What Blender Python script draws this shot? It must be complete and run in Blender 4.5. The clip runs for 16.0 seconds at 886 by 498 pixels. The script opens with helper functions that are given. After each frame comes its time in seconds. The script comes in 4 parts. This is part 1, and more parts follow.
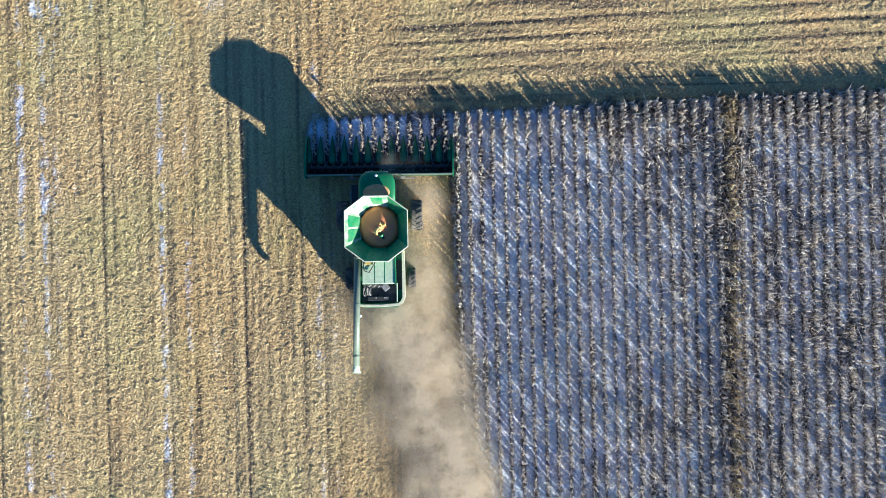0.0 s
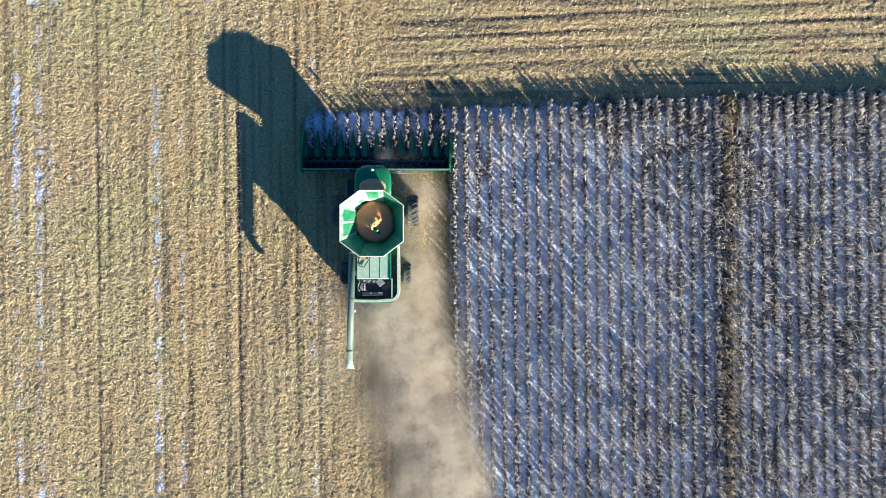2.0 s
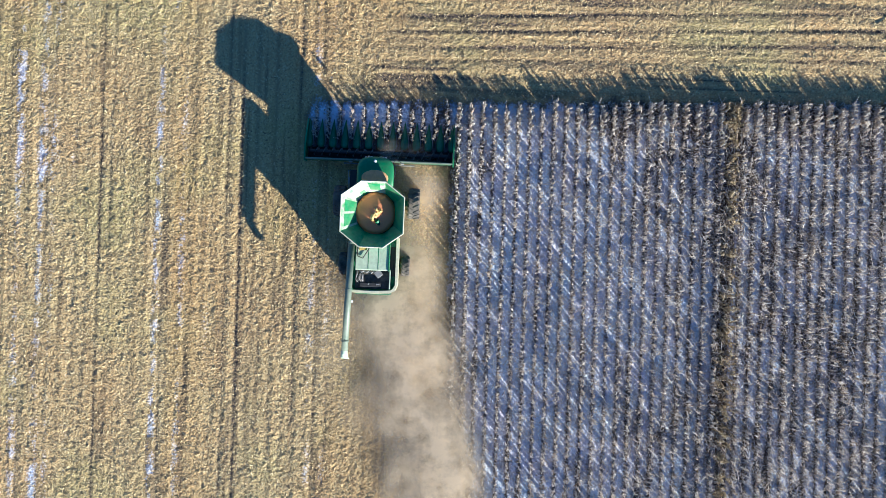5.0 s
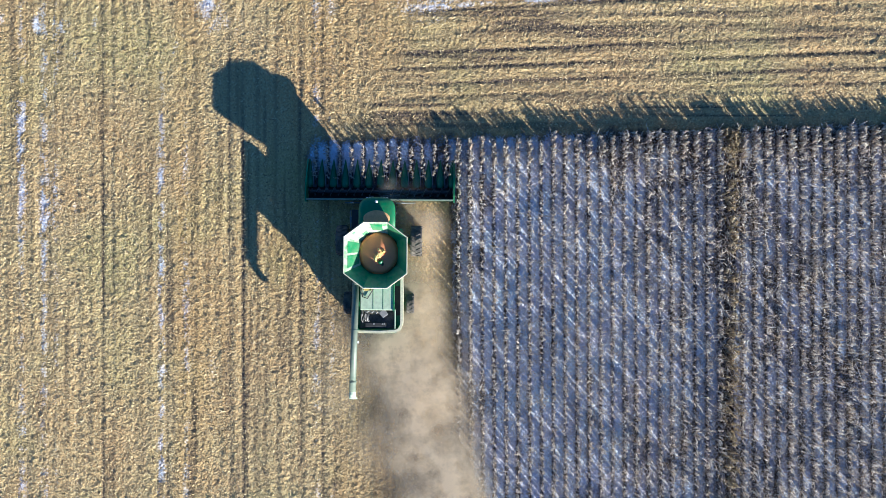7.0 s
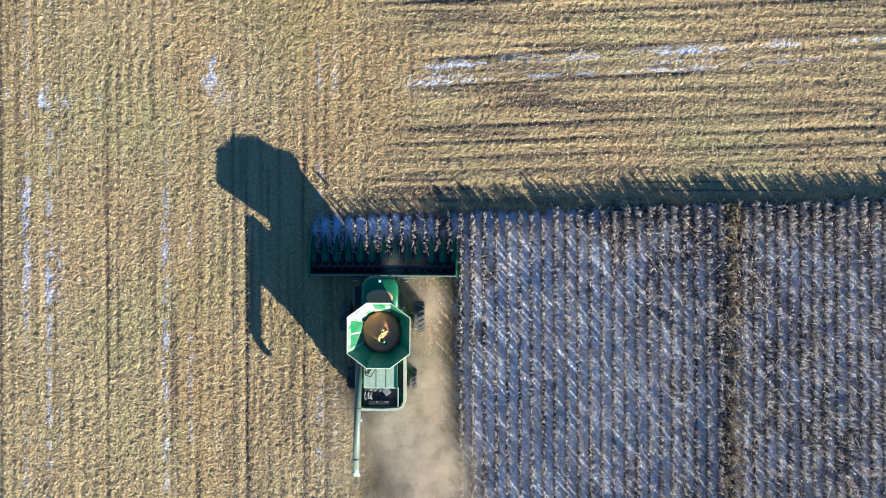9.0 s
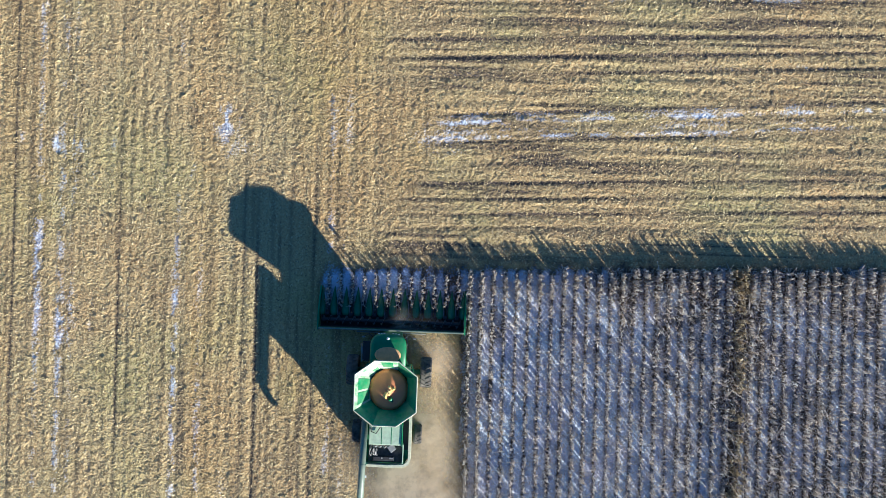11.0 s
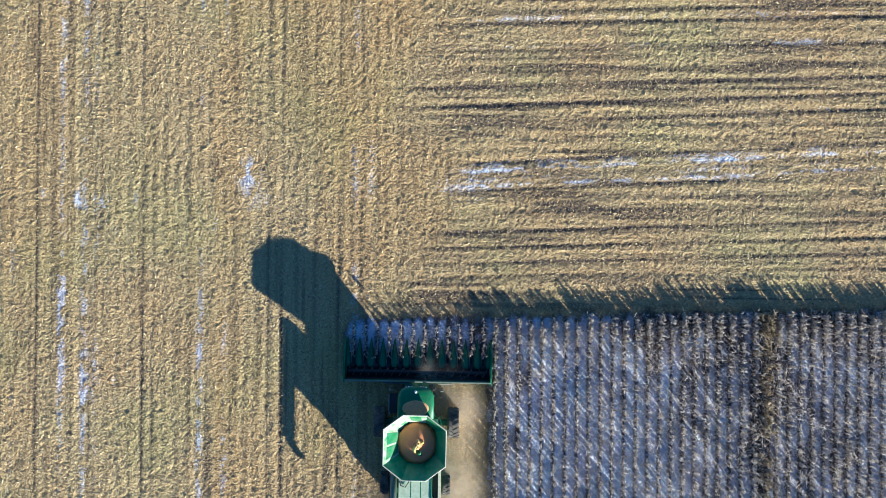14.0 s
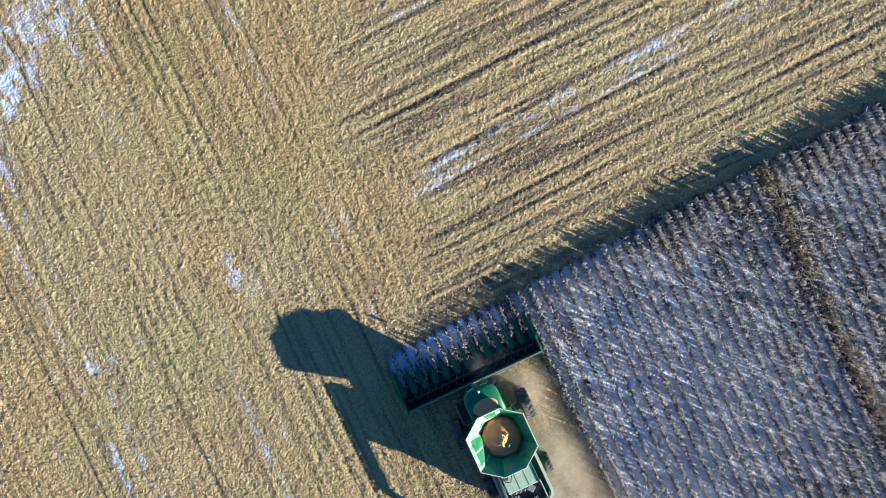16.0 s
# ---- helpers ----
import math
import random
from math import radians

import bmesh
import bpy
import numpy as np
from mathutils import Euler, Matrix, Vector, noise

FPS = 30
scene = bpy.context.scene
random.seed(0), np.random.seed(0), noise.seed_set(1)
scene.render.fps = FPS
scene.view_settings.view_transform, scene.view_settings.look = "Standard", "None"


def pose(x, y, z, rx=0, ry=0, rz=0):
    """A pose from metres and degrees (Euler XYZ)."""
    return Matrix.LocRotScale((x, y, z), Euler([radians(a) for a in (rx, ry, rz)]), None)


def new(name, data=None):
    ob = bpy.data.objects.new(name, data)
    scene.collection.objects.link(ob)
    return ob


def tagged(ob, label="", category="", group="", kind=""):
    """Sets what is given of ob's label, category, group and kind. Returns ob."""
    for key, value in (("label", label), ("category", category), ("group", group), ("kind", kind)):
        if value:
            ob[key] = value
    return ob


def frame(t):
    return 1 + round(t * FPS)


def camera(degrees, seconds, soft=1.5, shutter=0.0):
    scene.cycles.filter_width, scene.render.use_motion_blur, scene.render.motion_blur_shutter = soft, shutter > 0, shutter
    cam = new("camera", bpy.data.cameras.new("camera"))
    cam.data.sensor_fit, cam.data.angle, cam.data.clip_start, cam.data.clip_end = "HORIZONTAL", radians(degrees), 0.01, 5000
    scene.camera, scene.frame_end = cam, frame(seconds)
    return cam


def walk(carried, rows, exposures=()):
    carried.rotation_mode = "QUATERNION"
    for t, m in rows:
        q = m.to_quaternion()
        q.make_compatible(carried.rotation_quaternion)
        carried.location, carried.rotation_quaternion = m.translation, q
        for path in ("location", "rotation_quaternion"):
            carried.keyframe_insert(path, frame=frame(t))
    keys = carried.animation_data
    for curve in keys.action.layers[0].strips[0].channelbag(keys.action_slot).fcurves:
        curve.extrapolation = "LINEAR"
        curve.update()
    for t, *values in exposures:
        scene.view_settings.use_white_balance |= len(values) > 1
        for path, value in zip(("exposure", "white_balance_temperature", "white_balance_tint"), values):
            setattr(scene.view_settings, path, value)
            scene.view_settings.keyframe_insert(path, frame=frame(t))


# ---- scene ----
cam = camera(55.3, 16.0, soft=0.55)
# seconds, eye, and the small tilt and the heading in degrees
PATH = [
    (0, 0.042, 0.444, 56.20, -0.00, 0.03, -1.44),
    (0.5, 0.099, 0.375, 56.09, -0.02, -0.01, -1.29),
    (1, 0.169, 0.325, 56.02, -0.03, -0.01, -1.13),
    (1.5, 0.246, 0.233, 55.95, -0.03, -0.01, -0.97),
    (2, 0.317, 0.198, 55.92, -0.02, 0.03, -0.60),
    (2.5, 0.350, 0.159, 55.87, -0.03, 0.05, -0.62),
    (3, 0.512, 0.072, 55.95, -0.01, 0.11, 0.19),
    (3.5, 0.523, 0.005, 55.98, -0.00, 0.10, 1.14),
    (6, 0.229, -0.227, 55.92, 0.01, 0.09, 1.98),
    (6.5, 0.145, 0.920, 56.01, 0.04, 0.05, 0.64),
    (7, 0.150, 2.150, 56.10, 0.02, 0.07, -0.15),
    (7.5, 0.094, 3.460, 56.21, 0.04, 0.03, -0.17),
    (8, 0.055, 4.758, 56.29, 0.02, 0.05, -0.15),
    (8.5, 0.016, 5.970, 56.39, -0.03, 0.08, -0.16),
    (9, 0.038, 7.177, 56.44, -0.07, 0.11, -0.17),
    (11.5, -0.926, 11.630, 56.64, -0.13, 0.13, 2.86),
    (12, -1.165, 12.166, 56.60, -0.07, 0.21, 4.31),
    (12.5, -1.397, 12.597, 56.58, 0.02, 0.31, 5.34),
    (13, -1.844, 13.189, 56.50, -0.07, 0.19, 5.31),
    (13.5, -2.172, 13.698, 56.45, -0.07, 0.12, 3.83),
    (14, -2.322, 14.038, 56.45, 0.04, 0.11, 0.58),
    (14.5, -2.474, 14.068, 56.37, 0.13, 0.01, -6.21),
    (15, -2.463, 14.076, 56.38, 0.17, -0.03, -13.83),
    (15.5, -2.275, 14.070, 56.38, 0.13, 0.04, -20.54),
    (16, -2.225, 13.999, 56.42, 0.14, 0.02, -25.51),
]
walk(cam, [(t, pose(x, y, z, rx, ry, rz)) for t, x, y, z, rx, ry, rz in PATH], exposures=((0, 1.54, 4590, 1), (6, 1.51, 4600, 4), (9, 1.42, 4600, 3), (12, 1.36, 4550, 2), (16, 1.37, 4530, 2)))

# ---- low winter sun and clear sky ----
SUN_TO = Vector((-0.645, 0.764, -math.tan(radians(17.2)))).normalized()
world = bpy.data.worlds.new("sky")
scene.world = world
world.use_nodes = True
sky = world.node_tree.nodes.new("ShaderNodeTexSky")
sky.sky_type, sky.sun_disc = "NISHITA", False
sky.dust_density, sky.ozone_density = 0.1, 5.2
sky.sun_elevation, sky.sun_rotation = radians(17.2), radians(139.8)
world.node_tree.links.new(sky.outputs[0], world.node_tree.nodes["Background"].inputs[0])
world.node_tree.nodes["Background"].inputs[1].default_value = 0.043
sun = new("sun", bpy.data.lights.new("sun", "SUN"))
sun.data.energy, sun.data.angle, sun.data.color = 5.0, radians(0.53), (1.0, 0.745, 0.50)
sun.rotation_euler = SUN_TO.to_track_quat("-Z", "Y").to_euler()


# ---- materials ----
def material(name, rough=0.8, metal=0.0):
    m = bpy.data.materials.new(name)
    m.use_nodes = True
    nt = m.node_tree
    p = nt.nodes["Principled BSDF"]
    p.inputs["Roughness"].default_value, p.inputs["Metallic"].default_value = rough, metal
    return m, nt, p


def node(nt, kind, **values):
    n = nt.nodes.new(kind)
    for k, v in values.items():
        n.inputs[k.replace("_", " ")].default_value = v
    return n


def ramp(nt, source, stops):
    n = nt.nodes.new("ShaderNodeValToRGB")
    e = n.color_ramp.elements
    while len(e) < len(stops):
        e.new(0.5)
    for el, (at, col) in zip(e, stops):
        el.position, el.color = at, (*col, 1)
    nt.links.new(source, n.inputs[0])
    return n.outputs[0]


def mix(nt, fac, a, b):
    n = nt.nodes.new("ShaderNodeMix")
    n.data_type = "RGBA"
    for i, v in ((0, fac), (6, a), (7, b)):
        if isinstance(v, (int, float)):
            n.inputs[i].default_value = v
        elif isinstance(v, tuple):
            n.inputs[i].default_value = (*v, 1)
        else:
            nt.links.new(v, n.inputs[i])
    return n.outputs[2]


def calc(nt, op, a, b=None, c=None):
    n = nt.nodes.new("ShaderNodeMath")
    n.operation = op
    for i, v in enumerate((a, b, c)):
        if v is None:
            continue
        if isinstance(v, (int, float)):
            n.inputs[i].default_value = v
        else:
            nt.links.new(v, n.inputs[i])
    return n.outputs[0]


def noise_of(nt, scale, detail=3.0, rough=0.55, coords=None):
    n = node(nt, "ShaderNodeTexNoise", Scale=scale, Detail=detail, Roughness=rough)
    if coords is None:
        coords = nt.nodes.new("ShaderNodeTexCoord").outputs["Object"]
    nt.links.new(coords, n.inputs["Vector"])
    return n.outputs["Fac"]


def bump(nt, p, source, strength, distance):
    b = node(nt, "ShaderNodeBump", Strength=strength, Distance=distance)
    nt.links.new(source, b.inputs["Height"])
    nt.links.new(b.outputs[0], p.inputs["Normal"])


def attribute(nt, name):
    n = nt.nodes.new("ShaderNodeAttribute")
    n.attribute_name = name
    return n.outputs["Fac"]


def island(nt):
    return nt.nodes.new("ShaderNodeNewGeometry").outputs["Random Per Island"]


def warmed(nt, c):
    """Browner straw where the last passes went."""
    n = nt.nodes.new("ShaderNodeMix")
    n.data_type, n.blend_type = "RGBA", "MULTIPLY"
    nt.links.new(attribute(nt, "warm"), n.inputs[0])
    nt.links.new(c, n.inputs[6])
    n.inputs[7].default_value = (0.97, 0.89, 0.77, 1)
    return n.outputs[2]


def field_material():
    m, nt, p = material("chopped straw, soil and old snow", 0.9)
    fine, mid, wide = noise_of(nt, 7.0, 4), noise_of(nt, 1.6, 3), noise_of(nt, 0.11, 3)
    straw = ramp(nt, fine, [(0.30, (0.34, 0.25, 0.12)), (0.46, (0.50, 0.385, 0.195)), (0.62, (0.61, 0.49, 0.255)), (0.8, (0.72, 0.60, 0.345))])
    hue = ramp(nt, wide, [(0.35, (1.0, 0.91, 0.78)), (0.5, (1.0, 0.97, 0.86)), (0.65, (0.93, 1.0, 0.80))])
    tint = nt.nodes.new("ShaderNodeMix")
    tint.data_type, tint.blend_type = "RGBA", "MULTIPLY"
    tint.inputs[0].default_value = 1
    nt.links.new(straw, tint.inputs[6])
    nt.links.new(hue, tint.inputs[7])
    soil = ramp(nt, mid, [(0.3, (0.05, 0.038, 0.03)), (0.7, (0.12, 0.092, 0.065))])
    gaps = calc(nt, "MULTIPLY", attribute(nt, "bare"), calc(nt, "MULTIPLY_ADD", fine, 3.4, -0.75))
    gaps.node.use_clamp = True
    c = mix(nt, gaps, warmed(nt, tint.outputs[2]), soil)
    snow_at = calc(nt, "MULTIPLY_ADD", calc(nt, "ADD", attribute(nt, "snow"), calc(nt, "MULTIPLY_ADD", fine, 1.1, -0.62)), 2.0, -0.5)
    snow_at.node.use_clamp = True
    # old snow, with the blue and purple of corn shade mixed into its colour
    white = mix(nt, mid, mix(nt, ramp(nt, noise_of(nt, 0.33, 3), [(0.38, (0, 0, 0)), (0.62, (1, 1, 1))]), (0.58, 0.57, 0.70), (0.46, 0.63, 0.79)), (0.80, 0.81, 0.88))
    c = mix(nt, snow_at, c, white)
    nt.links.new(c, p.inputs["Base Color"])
    bump(nt, p, calc(nt, "ADD", noise_of(nt, 6.5, 1.5), calc(nt, "MULTIPLY", noise_of(nt, 19.0, 3), 0.30)), 1.0, 0.13)
    return m


def leaf_material(name, stops, through_light=0.35, banded=False):
    m, nt, p = material(name, 0.75)
    c = ramp(nt, island(nt), stops)
    c = mix(nt, calc(nt, "MULTIPLY", noise_of(nt, 11.0, 2), 0.25), c, (0.16, 0.115, 0.06))
    if banded:
        c = warmed(nt, c)
    nt.links.new(c, p.inputs["Base Color"])
    if through_light:
        t = nt.nodes.new("ShaderNodeBsdfTranslucent")
        nt.links.new(c, t.inputs[0])
        s = nt.nodes.new("ShaderNodeMixShader")
        s.inputs[0].default_value = through_light
        out = nt.nodes["Material Output"]
        nt.links.new(p.outputs[0], s.inputs[1])
        nt.links.new(t.outputs[0], s.inputs[2])
        nt.links.new(s.outputs[0], out.inputs[0])
    return m


def paint(name, col, rough=0.35, dust=0.35, dust_col=(0.36, 0.28, 0.18)):
    m, nt, p = material(name, rough)
    n = noise_of(nt, 2.2, 5, 0.65)
    f = calc(nt, "MULTIPLY_ADD", n, 2.4 * dust, -0.75 * dust)
    f.node.use_clamp = True
    worn = ramp(nt, noise_of(nt, 5.0, 3), [(0.35, tuple(v * 0.85 for v in col)), (0.7, tuple(min(1, v * 1.12) for v in col))])
    nt.links.new(mix(nt, f, worn, dust_col), p.inputs["Base Color"])
    nt.links.new(calc(nt, "MULTIPLY_ADD", n, 0.5, rough - 0.15), p.inputs["Roughness"])
    bump(nt, p, noise_of(nt, 30.0, 2), 0.08, 0.01)
    return m


M_FIELD = field_material()
M_CORN = leaf_material("dry corn leaf", [(0.0, (0.37, 0.29, 0.20)), (0.3, (0.67, 0.59, 0.47)), (0.65, (0.83, 0.78, 0.69)), (1.0, (0.91, 0.89, 0.85))])
M_WEED = leaf_material("brown weedy leaf", [(0.0, (0.28, 0.20, 0.10)), (0.5, (0.56, 0.45, 0.24)), (1.0, (0.82, 0.71, 0.47))], 0.2)
M_STRAW = leaf_material("chopped corn straw", [(0.0, (0.12, 0.085, 0.045)), (0.16, (0.47, 0.37, 0.17)), (0.6, (0.62, 0.51, 0.25)), (1.0, (0.75, 0.64, 0.36))], 0.0, True)
M_STUB = leaf_material("cut stalk", [(0.0, (0.24, 0.18, 0.09)), (1.0, (0.55, 0.45, 0.24))], 0.0)
M_DUST = leaf_material("airborne chaff dust", [(0.0, (0.82, 0.70, 0.48)), (1.0, (0.92, 0.80, 0.58))], 0.55)
M_GREEN = paint("green paint", (0.010, 0.165, 0.055), 0.32, 0.14)
M_HOOD = paint("green plastic hood", (0.014, 0.14, 0.06), 0.5, 0.14)
M_DEEP = paint("dark green paint", (0.008, 0.11, 0.045), 0.4, 0.2)
M_PALE = paint("pale dusty green panel", (0.42, 0.54, 0.38), 0.35, 0.3, (0.66, 0.64, 0.48))
M_AUGER = paint("weathered green tube", (0.155, 0.205, 0.15), 0.38, 0.28, (0.34, 0.32, 0.24))
# dusty tank sheet with the sun's glare put into a paler colour
M_TANK_SUNLIT = paint("dusty sunlit tank sheet", (0.10, 0.32, 0.12), 0.30, 0.95, (0.80, 0.80, 0.62))
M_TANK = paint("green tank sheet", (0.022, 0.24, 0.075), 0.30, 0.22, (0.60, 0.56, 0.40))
# sunlit whiteness of the tank edges put into the base colour
M_RIM = paint("pale sunlit edge", (0.60, 0.60, 0.42), 0.5, 0.25, (0.66, 0.58, 0.40))
M_BLACK = paint("black sooty metal", (0.018, 0.020, 0.022), 0.5, 0.22, (0.14, 0.12, 0.10))
M_GREY = paint("grey steel", (0.24, 0.25, 0.245), 0.45, 0.3)
M_RUBBER = paint("dusty tyre rubber", (0.03, 0.03, 0.03), 0.85, 0.65, (0.30, 0.26, 0.20))
M_YELLOW = paint("yellow paint", (0.62, 0.46, 0.10), 0.5, 0.4)
M_LENS = paint("white lamp glass", (0.85, 0.85, 0.80), 0.15, 0.05)
M_GRAIN = leaf_material("shelled corn", [(0.0, (0.86, 0.30, 0.10)), (1.0, (0.92, 0.38, 0.15))], 0.0)
# fresh corn on the peak, with the sunlight on it put into the yellow
M_FRESH_LIT = leaf_material("fresh corn in sunlit yellow", [(0.0, (0.80, 0.55, 0.14)), (1.0, (0.88, 0.68, 0.26))], 0.0)
M_DIRT = paint("settled brown dust", (0.66, 0.38, 0.16), 0.9, 0.4, (0.66, 0.44, 0.22))


def haze_material():
    m, nt, p = material("drifting dust", 1.0)
    p.inputs["Base Color"].default_value = (0.79, 0.685, 0.49, 1)
    p.inputs["Specular IOR Level"].default_value = 0
    t = nt.nodes.new("ShaderNodeBsdfTranslucent")
    t.inputs[0].default_value = (0.79, 0.685, 0.49, 1)
    body = nt.nodes.new("ShaderNodeMixShader")
    body.inputs[0].default_value = 0.5
    nt.links.new(p.outputs[0], body.inputs[1])
    nt.links.new(t.outputs[0], body.inputs[2])
    a = calc(nt, "MULTIPLY", attribute(nt, "haze"), calc(nt, "MULTIPLY_ADD", noise_of(nt, 0.9, 5, 0.6), 2.6, -0.35))
    a.node.use_clamp = True
    s = nt.nodes.new("ShaderNodeMixShader")
    nt.links.new(a, s.inputs[0])
    nt.links.new(nt.nodes.new("ShaderNodeBsdfTransparent").outputs[0], s.inputs[1])
    nt.links.new(body.outputs[0], s.inputs[2])
    nt.links.new(s.outputs[0], nt.nodes["Material Output"].inputs[0])
    return m


M_HAZE = haze_material()


def glass_material():
    m, nt, p = material("tinted cab glass", 0.06)
    p.inputs["Base Color"].default_value = (0.02, 0.035, 0.035, 1)
    return m


M_GLASS = glass_material()


# ---- mesh helpers ----
def mesh_from(name, co, quads, mat, smooth=False, **attrs):
    """One mesh from arrays of corners and of faces with a fixed number of corners."""
    me = bpy.data.meshes.new(name)
    n, k = quads.shape
    me.vertices.add(len(co))
    me.vertices.foreach_set("co", np.ascontiguousarray(co, np.float32).ravel())
    me.loops.add(n * k)
    me.loops.foreach_set("vertex_index", np.ascontiguousarray(quads, np.int32).ravel())
    me.polygons.add(n)
    me.polygons.foreach_set("loop_start", np.arange(0, n * k, k, dtype=np.int32))
    if smooth:
        me.polygons.foreach_set("use_smooth", np.ones(n, bool))
    for key, v in attrs.items():
        me.attributes.new(key, "FLOAT", "POINT").data.foreach_set("value", np.ascontiguousarray(v, np.float32).ravel())
    me.materials.append(mat)
    me.update(calc_edges=True)
    return me


def part(name, bm, mat, parent=None, label="", smooth=False):
    me = bpy.data.meshes.new(name)
    bmesh.ops.recalc_face_normals(bm, faces=bm.faces)
    bm.to_mesh(me)
    bm.free()
    if smooth:
        for f in me.polygons:
            f.use_smooth = True
    me.materials.append(mat)
    ob = new(name, me)
    ob.parent = parent
    return tagged(ob, label=label)


def box(bm, x0, x1, y0, y1, z0, z1, bevel=0.0):
    g = bmesh.ops.create_cube(bm, size=1, matrix=Matrix.Translation(((x0 + x1) / 2, (y0 + y1) / 2, (z0 + z1) / 2)) @ Matrix.Diagonal((x1 - x0, y1 - y0, z1 - z0, 1)))
    if bevel:
        es = list({e for v in g["verts"] for e in v.link_edges})
        bmesh.ops.bevel(bm, geom=es, offset=bevel, segments=2, affect="EDGES", profile=0.5)
    return bm


def tube(bm, a, b, r0, r1=None, seg=14, caps=True):
    a, b = Vector(a), Vector(b)
    d = b - a
    m = Matrix.Translation((a + b) / 2) @ d.to_track_quat("Z", "Y").to_matrix().to_4x4()
    bmesh.ops.create_cone(bm, cap_ends=caps, segments=seg, radius1=r0, radius2=r0 if r1 is None else r1, depth=d.length, matrix=m)
    return bm


def loft(bm, rings, close=True, cap=True):
    """Skins rings of points, each of the same count."""
    vs = [[bm.verts.new(p) for p in r] for r in rings]
    n = len(vs[0])
    for a, b in zip(vs, vs[1:]):
        for i in range(n if close else n - 1):
            bm.faces.new((a[i], a[(i + 1) % n], b[(i + 1) % n], b[i]))
    if cap:
        bm.faces.new(vs[0][::-1])
        bm.faces.new(vs[-1])
    return bm


def path_tube(bm, pts, r, seg=8):
    pts = [Vector(p) for p in pts]
    rings = []
    for i, p in enumerate(pts):
        d = (pts[min(i + 1, len(pts) - 1)] - pts[max(i - 1, 0)]).normalized()
        u = d.cross(Vector((0.31, 0.17, 0.94))).normalized()
        w = d.cross(u)
        rings.append([p + r * (math.cos(k * math.tau / seg) * u + math.sin(k * math.tau / seg) * w) for k in range(seg)])
    return loft(bm, rings)


# ---- the field ----
ROW, FIRST_ROW = 0.783, 1.10      # row spacing and the first uncut row
HEAD_TILT = 0.030


def corn_end(x):
    """Where the standing rows end at the headland."""
    return 9.35 + HEAD_TILT * (x - 1.1)


def blurred(shape, sx, sy, seed):
    r = np.random.default_rng(seed).standard_normal(shape)
    kx, ky = np.fft.fftfreq(shape[1]), np.fft.fftfreq(shape[0])
    g = np.exp(-2 * np.pi ** 2 * ((kx[None, :] * sx) ** 2 + (ky[:, None] * sy) ** 2))
    a = np.fft.ifft2(np.fft.fft2(r) * g).real
    return a / a.std()


STEP = 0.115
FX, FY = np.arange(-38, 33.01, STEP), np.arange(-24, 44.01, STEP)
GX, GY = np.meshgrid(FX, FY)
SH = GX.shape


def row_profile(coord, lines, width):
    a = np.zeros_like(coord)
    for at, s in lines:
        a = np.maximum(a, s * np.exp(-((coord - at) / width) ** 2))
    return a


